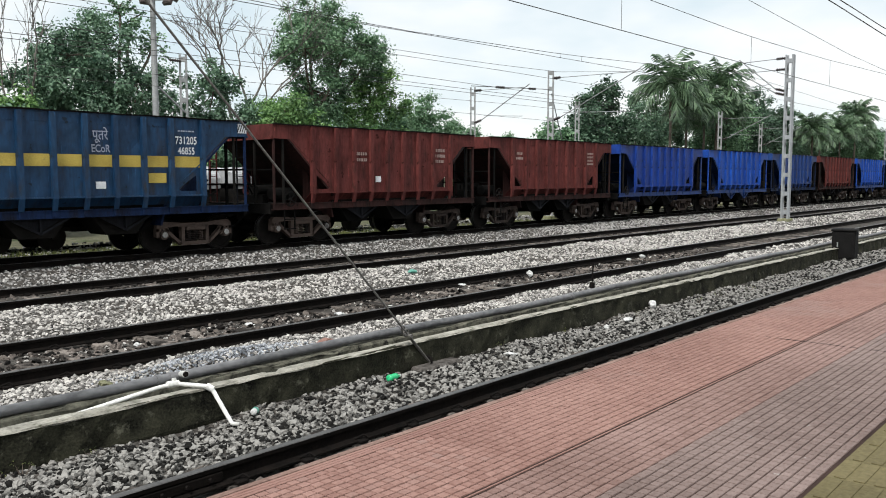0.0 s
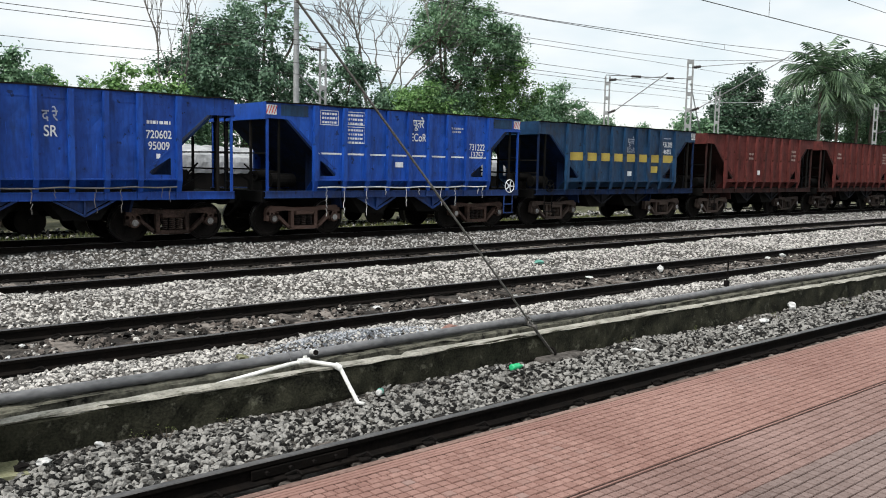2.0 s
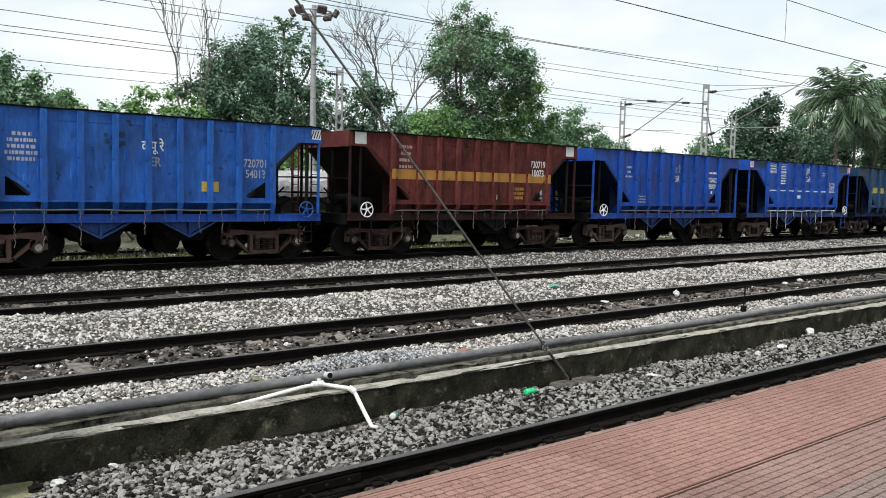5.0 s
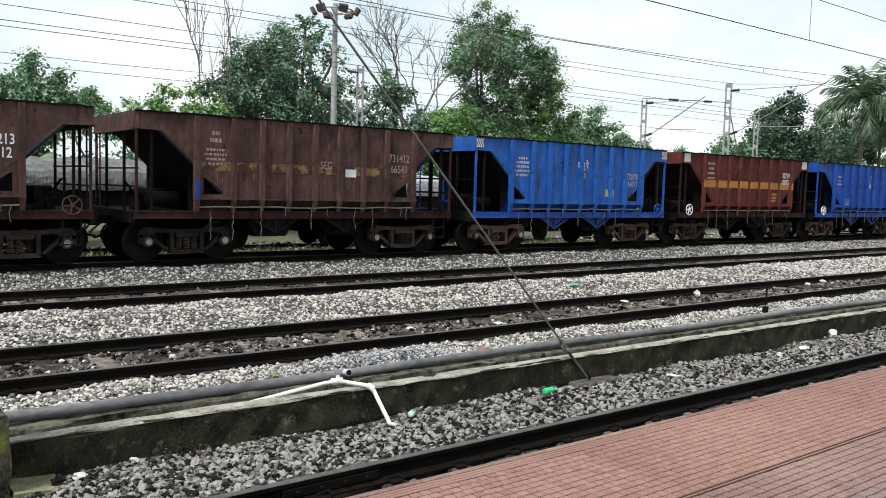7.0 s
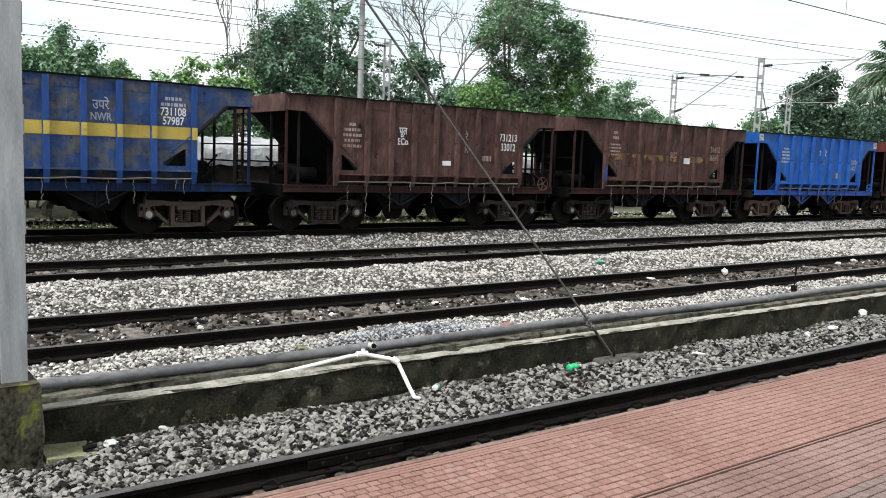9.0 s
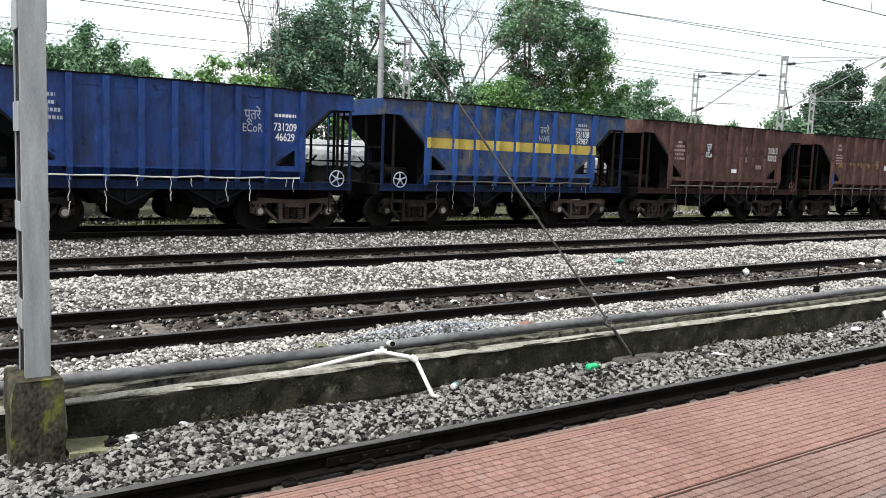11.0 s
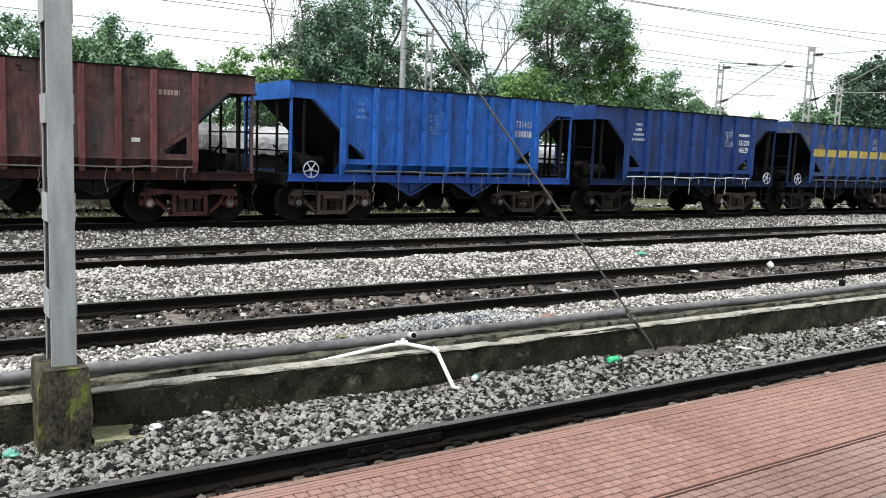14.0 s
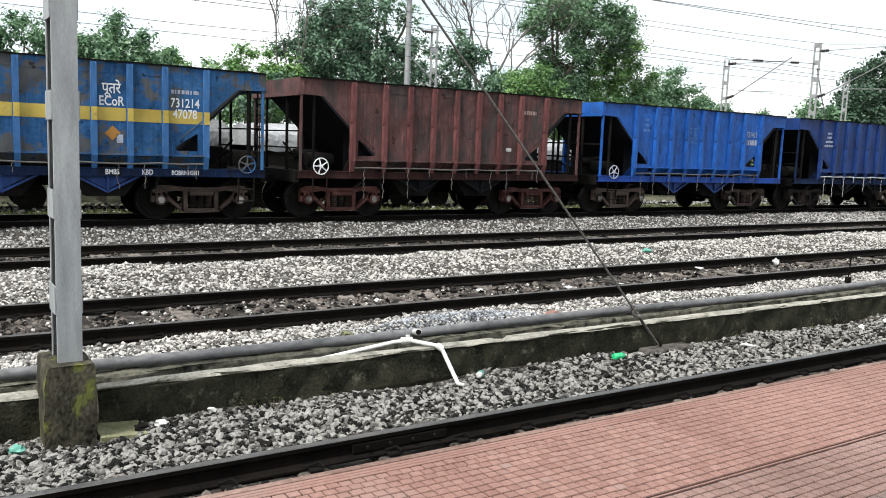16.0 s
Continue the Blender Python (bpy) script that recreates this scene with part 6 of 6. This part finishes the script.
bt = plastic_bottle((4.98, 6.86, -0.19), 40, 0.17, 0.034, M["litter"], "clear plastic bottle with a teal label")
bm = bmesh.new()
rod(bm, (0.05, 0, 0), (0.10, 0, 0), 0.037, seg=14)
part("label_band", bm, M["litter_teal"], bt)
for i, (c, s) in enumerate((((6.78, 6.93, -0.20), (0.12, 0.08, 0.04)), ((14.07, 7.28 - 0.28, -0.17), (0.22, 0.16, 0.20)), ((2.18, 6.98, -0.19), (0.13, 0.08, 0.07)),
                            ((1.72, 6.86, -0.20), (0.16, 0.12, 0.09)), ((12.4, 6.6, -0.18), (0.3, 0.2, 0.08)), ((11.6, 6.55, -0.19), (0.14, 0.12, 0.10)),
                            ((15.98, 11.1, -0.07), (0.20, 0.16, 0.22)), ((21.6, 11.1, -0.07), (0.26, 0.2, 0.16)), ((20.6, 11.0, -0.08), (0.2, 0.2, 0.1)),
                            ((5.75, 10.55, -0.10), (0.16, 0.1, 0.08)), ((13.6, 11.2, -0.10), (0.34, 0.12, 0.06)), ((9.0, 6.55, -0.2), (0.3, 0.1, 0.05)))):
    crumple("litter", c, [0.68 * q for q in s], M["litter"], i + 1, "crumpled white plastic litter on the stones", "litter")
crumple("litter", (0.62, 6.70, -0.19), (0.12, 0.10, 0.07), M["litter_teal"], 21, "crumpled teal plastic scrap by the mast", "litter")
crumple("litter", (14.3, 13.3, -0.03), (0.22, 0.14, 0.10), M["litter_teal"], 22, "crumpled teal plastic scrap on the ballast", "litter")
crumple("litter", (0.36, 6.95, -0.18), (0.14, 0.07, 0.05), M["yellow"], 23, "yellow plastic scrap by the wall", "litter")
crumple("litter", (1.55, 6.84, -0.20), (0.13, 0.11, 0.06), M["clip"], 24, "black cloth scrap on the stones", "litter")
lr = random.Random(77)
for i in range(26):
    x, y = 1.5 + 17 * lr.random() ** 1.3, lr.uniform(10.0, 11.3)
    k = lr.uniform(0.5, 1.2)
    pale = i % 3 == 0
    crumple("litter", (x, y, float(ground_z(x, y)) + 0.03), (0.16 * k, 0.10 * k, 0.06 * k), M["litter" if pale else "clip"], 30 + i,
            "crumpled pale plastic scrap between the rails" if pale else "dark rag of rubbish between the rails", "litter")
crumple("brick", (4.15, 8.28, 0.02), (0.2, 0.1, 0.1), M["concrete"], 25, "broken grey brick on the gravel", "brick")
crumple("brick", (7.30, 8.42, -0.03), (0.24, 0.12, 0.1), M["paver_one"], 26, "broken brown brick on the gravel", "brick")

# ---------------------------------------------------------------- stabled wagons under tarpaulins, seen through the gaps


def tarp(x0, x1, y, top, material, label, seed):
    base = tagged(new("covered_wagon"), label, "wagon", "stabled wagons")
    base.matrix_basis = pose((x0 + x1) / 2, y, 0)
    h = (x1 - x0) / 2
    bm = bmesh.new()
    nx, prof = 90, [(-1.5, 1.75), (-1.52, 1.95), (-1.5, 2.15), (-1.42, 2.35), (-0.8, top - 0.12), (0, top), (0.8, top - 0.12), (1.42, 2.35), (1.5, 2.1), (1.5, 1.75)]
    rows = []
    for i in range(nx + 1):
        x = -h + 2 * h * i / nx
        lift = 0.03 * math.cos(x * 1.4 + seed)
        rows.append([bm.verts.new((x, yy + 0.07 * noise.noise(Vector((x * 3.5 + zz * 2.0, zz * 0.4, seed))), zz + (lift if zz > 2.2 else 0) + 0.06 * noise.noise(Vector((x * 3, yy * 2, seed + 5))))) for yy, zz in prof])
    for p, n in zip(rows, rows[1:]):
        for j in range(len(prof) - 1):
            bm.faces.new((p[j], n[j], n[j + 1], p[j + 1]))
    bm.faces.new(rows[0])
    bm.faces.new(rows[-1][::-1])
    part("tarpaulin", bm, material, base)
    bm = bmesh.new()
    box(bm, -h, h, -1.45, 1.45, 0.85, 1.9)
    part("body", bm, M["under"], base)
    for x in (-h * 0.65, h * 0.65):
        for d in (-0.9, 0.9):
            bm = bmesh.new()
            rod(bm, (x + d, -0.85, 0.15), (x + d, -0.75, 0.15), 0.48, seg=20)
            rod(bm, (x + d, 0.75, 0.15), (x + d, 0.85, 0.15), 0.48, seg=20)
            rod(bm, (x + d, -1, 0.15), (x + d, 1, 0.15), 0.08, seg=8)
            part("wheelset", bm, M["wheel"], base)
    return base


tarp(-11.0, 0.0, 29.5, 2.9, M["tarp_grey"], "stabled open wagon under a grey tarpaulin", 1)
tarp(0.8, 9.4, 29.5, 2.8, M["tarp_grey"], "stabled open wagon under a dark grey tarpaulin", 2)
tarp(10.2, 19.0, 29.5, 2.75, M["tarp_white"], "stabled open wagon under a pale tarpaulin", 3)
tarp(19.8, 29.0, 29.5, 2.6, M["tarp_white"], "stabled open wagon under a pale tarpaulin", 4)
yard = tagged(new("track_siding"), "weedy siding behind the goods line", "track", kind="structure")
yard.matrix_basis = pose(0, 29.5, -0.33)
for s in (-1, 1):
    piece("rail", RAIL, yard, pose(0, s * HALF, 0))


# ---------------------------------------------------------------- trees
def leaf_cloud(name, centres, radii, count, size, material, parent, seed, squash=0.8):
    """Many small leaves in ragged clumps round the centres."""
    rng = np.random.default_rng(seed)
    centres, radii = np.asarray(centres, float), np.asarray(radii, float)
    w = radii ** 2
    pick = rng.choice(len(centres), count, p=w / w.sum())
    d = rng.normal(size=(count, 3))
    d /= np.linalg.norm(d, axis=1)[:, None]
    # leaves sit towards the outside of each clump, in sprays
    r = radii[pick] * np.abs(rng.normal(0, 0.75, count)).clip(0.05, 1.4)
    pos = centres[pick] + d * r[:, None] * np.array([1, 1, squash])
    s = rng.uniform(*size, count)
    # blades face outwards and up, so that each clump has a lit and a shaded side
    face = d * 0.75 + np.array([0, 0, 0.55]) + rng.normal(0, 0.55, (count, 3))
    face /= np.linalg.norm(face, axis=1)[:, None]
    along = np.cross(face, rng.normal(size=(count, 3)))
    along /= np.linalg.norm(along, axis=1)[:, None]
    across = np.cross(face, along)
    quad = np.array([(-0.5, 0, 0), (0, -0.30, 0.05), (0.5, 0, 0), (0, 0.30, 0.05)])
    v = (quad[None, :, :1] * along[:, None] + quad[None, :, 1:2] * across[:, None] + quad[None, :, 2:] * face[:, None]) * s[:, None, None] + pos[:, None, :]
    f = (np.arange(count) * 4)[:, None] + np.arange(4)[None]
    return raw_mesh(name, v.reshape(-1, 3), f, material, parent)


def limb(bm, a, b, r0, r1, bend, rng, steps=4):
    """A crooked tapering limb; returns its points."""
    a, b = Vector(a), Vector(b)
    pts = [a]
    for i in range(1, steps + 1):
        p = a.lerp(b, i / steps)
        if i < steps:
            p += Vector((rng.uniform(-1, 1), rng.uniform(-1, 1), rng.uniform(-0.5, 0.5))) * bend
        pts.append(p)
    d = (b - a).normalized()
    side = d.cross(Vector((0.3, 0.9, 0.1))).normalized()
    up = side.cross(d)
    rows = []
    for i, p in enumerate(pts):
        r = r0 + (r1 - r0) * i / steps
        rows.append([bm.verts.new(p + r * (math.cos(w) * side + math.sin(w) * up)) for w in (0, 1.257, 2.513, 3.770, 5.027)])
    for p, q in zip(rows, rows[1:]):
        for k in range(5):
            bm.faces.new((p[k], p[(k + 1) % 5], q[(k + 1) % 5], q[k]))
    return pts


def tree(x, y, lobes, leaf, label, seed, size=(0.10, 0.24), dense=1750, clumps=30, base_z=-0.4):
    """Trunk and limbs that carry a few great lobes of foliage, each made of smaller clumps with gaps between. lobes: (aside, height, radius)."""
    rng = random.Random(seed)
    base = tagged(new("tree"), label, "tree", "trees behind the yard")
    base.matrix_basis = pose(x, y, base_z)
    height = max(z for _, z, _ in lobes)
    bm = bmesh.new()
    trunk = limb(bm, (0, 0, 0), (rng.uniform(-0.3, 0.3), 0, height * 0.5), height * 0.026, height * 0.017, height * 0.012, rng)
    centres, radii = [], []
    for dx, z, r in lobes:
        hub = Vector((dx, rng.uniform(-0.6, 0.6) * r * 0.6, z - base_z))
        limb(bm, trunk[-1] if hub.z > trunk[-1].z else trunk[2], hub, height * 0.011, height * 0.005, r * 0.12, rng, 4)
        for i in range(clumps):
            d = Vector((rng.gauss(0, 1), rng.gauss(0, 1), rng.gauss(0, 0.8))).normalized() * r * rng.uniform(0.25, 1.0) ** 0.7
            centres.append(hub + d)
            radii.append(r * rng.uniform(0.20, 0.40))
            if i % 5 == 0:
                limb(bm, hub, hub + d, height * 0.004, height * 0.0015, r * 0.08, rng, 2)
    part("trunk", bm, M["bark"], base)
    count = int(sum(r * r for _, _, r in lobes) * dense * (0.2 / (sum(size) / 2)) ** 1.6)
    leaf_cloud("crown", centres, radii, count, size, LEAF[leaf], base, seed)
    return base


def bare_tree(x, y, height, spread, label, seed, depth=5, material="bark_pale", base_z=-0.4, thick=0.015):
    rng = random.Random(seed)
    base = tagged(new("bare_tree"), label, "tree", "trees behind the yard")
    base.matrix_basis = pose(x, y, base_z)
    trunk_bm, bm = bmesh.new(), bmesh.new()

    def grow(p, d, length, r, level):
        q = p + d * length
        pts = limb(trunk_bm if level == depth else bm, p, q, r, r * 0.62, length * 0.06, rng, 3)
        if level == 0:
            return
        for i in range(rng.choice((2, 3, 3)) if level > 1 else 3):
            tilt = Vector((rng.uniform(-1, 1), rng.uniform(-1, 1), rng.uniform(-0.25, 0.6)))
            nd = (d + tilt * spread).normalized()
            grow(pts[-1] if i else pts[-2], nd, length * rng.uniform(0.6, 0.82), r * 0.62, level - 1)

    grow(Vector((0, 0, 0)), Vector((0, 0, 1)), height * 0.33, height * thick, depth)
    part("trunk", trunk_bm, M[material], base)
    part("crown", bm, M[material], base)
    return base


def palm(x, y, height, label, seed, fronds=20, reach=3.2, base_z=-0.4):
    rng = random.Random(seed)
    base = tagged(new("palm_tree"), label, "palm tree", "palms behind the yard")
    base.matrix_basis = pose(x, y, base_z)
    bm = bmesh.new()
    pts = limb(bm, (0, 0, 0), (rng.uniform(-0.6, 0.6), 0, height), 0.2, 0.13, 0.08, rng, 6)
    part("trunk", bm, M["bark"], base)
    top = pts[-1]
    v, f = [], []
    for i in range(fronds):
        a = 2.4 * i + rng.uniform(-0.2, 0.2)
        tilt = radians(84 - 104 * (i / fronds) ** 1.1 + rng.uniform(-8, 8))
        ln = reach * rng.uniform(0.85, 1.15)
        n = 22
        # the spine leaves at its tilt and bends over under its weight
        p, bend, spine = top.copy(), tilt, [top.copy()]
        for k in range(n):
            p = p + Vector((math.cos(a) * math.cos(bend), math.sin(a) * math.cos(bend), math.sin(bend))) * ln / n
            bend -= radians(rng.uniform(2.6, 4.6)) * (0.4 + 1.2 * k / n)
            spine.append(p)
        side = Vector((-math.sin(a), math.cos(a), 0))
        for k in range(2, n):
            p, d = spine[k], (spine[k + 1] - spine[k]).normalized()
            ll = reach * 0.33 * math.sin(math.pi * (0.15 + 0.80 * k / n)) + 0.08
            for s in (-1, 1):
                tip = p + side * s * ll * rng.uniform(0.4, 0.75) + d * ll * 0.65 - Vector((0, 0, ll * rng.uniform(0.35, 0.85)))
                m = len(v)
                v += [p, p + d * 0.19, tip + d * 0.08, tip]
                f.append((m, m + 1, m + 2, m + 3))
            m = len(v)
            v += [p - side * 0.025, p + side * 0.025, spine[k + 1] + side * 0.02, spine[k + 1] - side * 0.02]
            f.append((m, m + 1, m + 2, m + 3))
    raw_mesh("fronds", np.array([p[:] for p in v]), np.array(f), LEAF["palm"], base)
    return base


def bush(x, y, wide, high, leaf, label, seed, leaves=2600, base_z=-0.4):
    rng = random.Random(seed)
    base = tagged(new("bush"), label, "bush", "bushes behind the yard")
    base.matrix_basis = pose(x, y, base_z)
    cs = [Vector((rng.uniform(-wide, wide), rng.uniform(-1.4, 1.4), rng.uniform(0.2, 1.0) * high)) for _ in range(16)]
    bm = bmesh.new()
    for c in cs[::2]:
        limb(bm, (c.x * 0.3, 0, 0), c, 0.06, 0.02, 0.1, rng, 3)
    part("stems", bm, M["bark"], base)
    leaf_cloud("foliage", cs, [rng.uniform(0.6, 1.0) * min(1.1, high * 0.3) for _ in cs], leaves, (0.14, 0.30), LEAF[leaf], base, seed)
    return base


DG = "leafy dark green tree behind the yard"
MG = "leafy mid-green tree behind the yard"
tree(34.5, 40, ((-0.3, 12.1, 1.9), (-1.6, 9.9, 2.1), (1.7, 10.3, 2.2), (4.2, 9.7, 1.7), (0, 7.4, 1.9), (-1.5, 5.2, 2.0), (1.2, 4.4, 2.0)), "mid", "tall green tree with an open leaning crown", 31)
tree(39.3, 40, ((0.2, 8.2, 1.9), (-1.4, 6.4, 2.1), (1.8, 6.2, 1.9), (0, 4.4, 2.2)), "light", "leafy green tree with gaps in its crown", 32)
tree(43.6, 40, ((0, 6.0, 1.9), (2.2, 5.2, 1.7), (-1.8, 5.4, 1.9), (0.4, 4.2, 2.0)), "mid", MG, 38)
tree(54.3, 41, ((0, 4.6, 1.2), (-2.4, 4.9, 1.4), (1.8, 4.0, 1.0)), "mid", MG, 45)
tree(48.6, 41, ((0, 5.1, 1.4), (1.5, 4.6, 1.2), (-1.8, 4.7, 1.6), (0, 3.8, 1.6)), "mid", MG, 39)
tree(20.3, 40, ((-3.2, 6.2, 1.9), (-1.6, 8.0, 1.9), (0.2, 8.5, 1.9), (-0.5, 5.6, 2.3), (1.8, 6.4, 1.8), (-2.6, 4.0, 2.0), (1.6, 3.8, 2.0)), "dark", DG, 33)
tree(21.8, 41, ((0.9, 10.4, 0.9), (-0.7, 10.0, 0.8), (2.0, 9.3, 1.0), (2.5, 7.6, 1.0), (0.2, 11.0, 0.6)), "mid", "slender tree with sparse sprays of leaves", 34, dense=520)
tree(26.0, 39, ((0, 6.8, 1.6), (-1.4, 5.0, 1.6), (1.3, 5.1, 1.8), (0, 3.6, 2.0)), "dark", DG, 35)
tree(30.0, 38, ((0, 5.9, 1.5), (-1.6, 5.0, 1.4), (1.6, 5.0, 1.4), (0, 3.8, 1.8)), "light", "rounded fresh green tree behind the yard", 36)
tree(14.2, 39, ((0, 5.3, 1.3), (-1.9, 4.7, 1.1), (1.7, 4.9, 1.3), (0, 3.6, 1.7)), "light", "low fresh green tree behind the yard", 43)
tree(13.6, 52, ((0, 6.4, 1.3), (-1.2, 5.4, 1.2)), "light", "small pale green tree far behind", 42)
tree(8.0, 40, ((0, 6.0, 1.4), (-1.8, 5.6, 1.4), (1.9, 5.2, 1.2), (-3.6, 5.7, 1.6), (-0.5, 4.2, 2.0)), "mid", "spreading green tree with pale limbs", 40)
tree(1.4, 40, ((0, 6.0, 1.8), (-2.2, 5.5, 1.8), (0, 4.0, 2.0)), "mid", MG, 41)
tree(-5.0, 40, ((0, 6.2, 1.9), (2.2, 5.4, 1.8), (-2, 5, 2)), "mid", MG, 44)
bare_tree(28.9, 41, 13.4, 0.72, "leafless pale tree with spreading twigs", 50, 6)
bare_tree(15.9, 39, 13.2, 0.34, "leafless thin dead tree behind the yard", 51, 4, "bark_pale", thick=0.007)
FAR = ((70, ((0, 5.5, 2.2), (-3, 4.6, 1.8))), (77, ((0, 7.2, 2.6), (3, 6, 2.6), (-3, 5.5, 2.4), (0, 4, 3))), (84, ((0, 10.8, 2.6), (-1.5, 8, 3), (2, 7.5, 3.2), (0, 4.5, 3.4))),
       (97, ((0, 9, 4), (-5, 6.5, 3.5), (4, 8, 3.6), (0, 4, 4))), (111, ((0, 10, 4), (-5, 8, 3.5), (4, 9, 4), (0, 5, 4))), (123, ((0, 12.2, 3), (-3, 9, 3.5), (3, 9, 3.5), (0, 5, 4))),
       (137, ((0, 12.2, 3.2), (-4, 9.5, 3.8), (4, 9, 4), (0, 5.5, 4.4))), (154, ((0, 8.5, 3.5), (-5, 7.6, 3.5), (5, 8, 3.5), (0, 4, 4))),
       (174, ((0, 9, 4), (-7, 8, 4), (7, 8, 4), (0, 4, 5))), (196, ((0, 9, 4), (-7, 8, 4), (7, 8, 4), (0, 4, 5))), (220, ((0, 9, 5), (-8, 8, 5), (9, 9, 5))))
for i, (x, lobes) in enumerate(FAR):
    tree(x, 46 + (i * 5 % 4), lobes, ("mid", "deep", "deep", "dark")[i % 4], "dark leafy tree in the row along the yard", 60 + i, (0.22, 0.44), 1700)
for i, (x, y, h, r) in enumerate(((86, 41, 12.4, 4.9), (92, 42, 10.4, 3.6), (101, 42, 13.6, 4.6), (97, 42, 10.6, 3.6), (106, 43, 11.0, 3.6), (142, 43, 10.2, 3.8), (149, 44, 9.4, 3.6), (163, 42, 13.4, 4.4), (157, 43, 10.6, 4), (178, 45, 10.5, 4), (170, 44, 11.0, 4))):
    palm(x, y, h, "tall coconut palm with drooping fronds", 80 + i, 34, r)
for i in range(26):
    x = -14 + i * 3.4
    bush(x, 36 + (i * 7 % 5), 2.8, 3.6 + (i * 13 % 7) * 0.3, ("dark", "mid", "light", "dark")[i % 4], "dense green undergrowth behind the yard", 100 + i, 4200)
# banana plants by the siding
for i, (x, y) in enumerate(((6.2, 33.5), (7.4, 34.2), (3.4, 33.8))):
    palm(x, y, 1.9, "banana plant with broad pale leaves", 95 + i, 9, 2.0)

# weeds at the foot of the wall and on the stones
for i, (x, y, s) in enumerate(((2.75, 6.95, 0.16), (2.55, 7.02, 0.12), (3.35, 7.0, 0.10), (9.4, 7.0, 0.12), (10.9, 6.9, 0.12), (13.0, 6.75, 0.14), (15.2, 6.6, 0.16), (16.4, 6.7, 0.2), (17.6, 6.5, 0.2), (12.2, 7.9, 0.16), (9.7, 7.95, 0.14))):
    weed = tagged(new("weed"), "small green weed growing between the stones", "weed", "weeds")
    s *= 0.7
    weed.matrix_basis = pose(x, y, float(ground_z(x, y)))
    bm = bmesh.new()
    wr = random.Random(i)
    tips = [Vector((wr.uniform(-1, 1) * s, wr.uniform(-0.6, 0.6) * s, wr.uniform(0.5, 1.3) * s)) for _ in range(7)]
    for p in tips[:5]:
        limb(bm, (0, 0, -0.03), p, 0.004, 0.002, 0.01, wr, 2)
    tagged(part("stems", bm, M["bark"], weed), kind="stuff")
    leaf_cloud("leaves", tips, [s * 0.3] * 7, 34, (0.010, 0.024), LEAF["grass"], weed, 300 + i)

# verge grass between the lines
gr = np.random.default_rng(9)
gx, gy = gr.uniform(-8, 40, 16000), 24.6 + 3.2 * gr.random(16000) ** 1.3
gp = np.stack([gx, gy, ground_z(gx, gy) - 0.02], 1)
ga, gh = gr.uniform(0, math.pi, 16000), gr.uniform(0.06, 0.22, 16000)
side = np.stack([np.cos(ga), np.sin(ga), 0 * ga], 1) * 0.02
tip = np.stack([gr.normal(0, 0.04, 16000), gr.normal(0, 0.04, 16000), gh], 1)
gv = np.stack([gp - side, gp + side, gp + tip + side * 0.2, gp + tip - side * 0.2], 1).reshape(-1, 3)
tagged(raw_mesh("grass", gv, (np.arange(16000) * 4)[:, None] + np.arange(4)[None], LEAF["grass"]), "tufts of grass beside the goods line", "grass", kind="stuff")


# ---------------------------------------------------------------- the train rolls past and slows down
def run(t):
    """How far the middle of the first wagon has come: 8.5 metres a second at first, slowing steadily."""
    return 9.859 + 8.5133 * t - 0.09049 * t ** 2 - 0.000546 * t ** 3


def motions():
    steps = [i * 0.5 for i in range(33)]
    for k, w in TRAIN:
        walk(w, [(t, pose(run(t) - k * PITCH, T4, 0.08)) for t in steps])
    # wheels of half a metre radius roll without slipping
    spins = [(i / 12, math.degrees((run(i / 12) - run(0)) / 0.5)) for i in range(193)]
    for ws, x in WHEELS:
        walk(ws, [(t, wheel_place(x) @ pose(0, 0, 0, 0, a % 360, 0)) for t, a in spins])


motions()
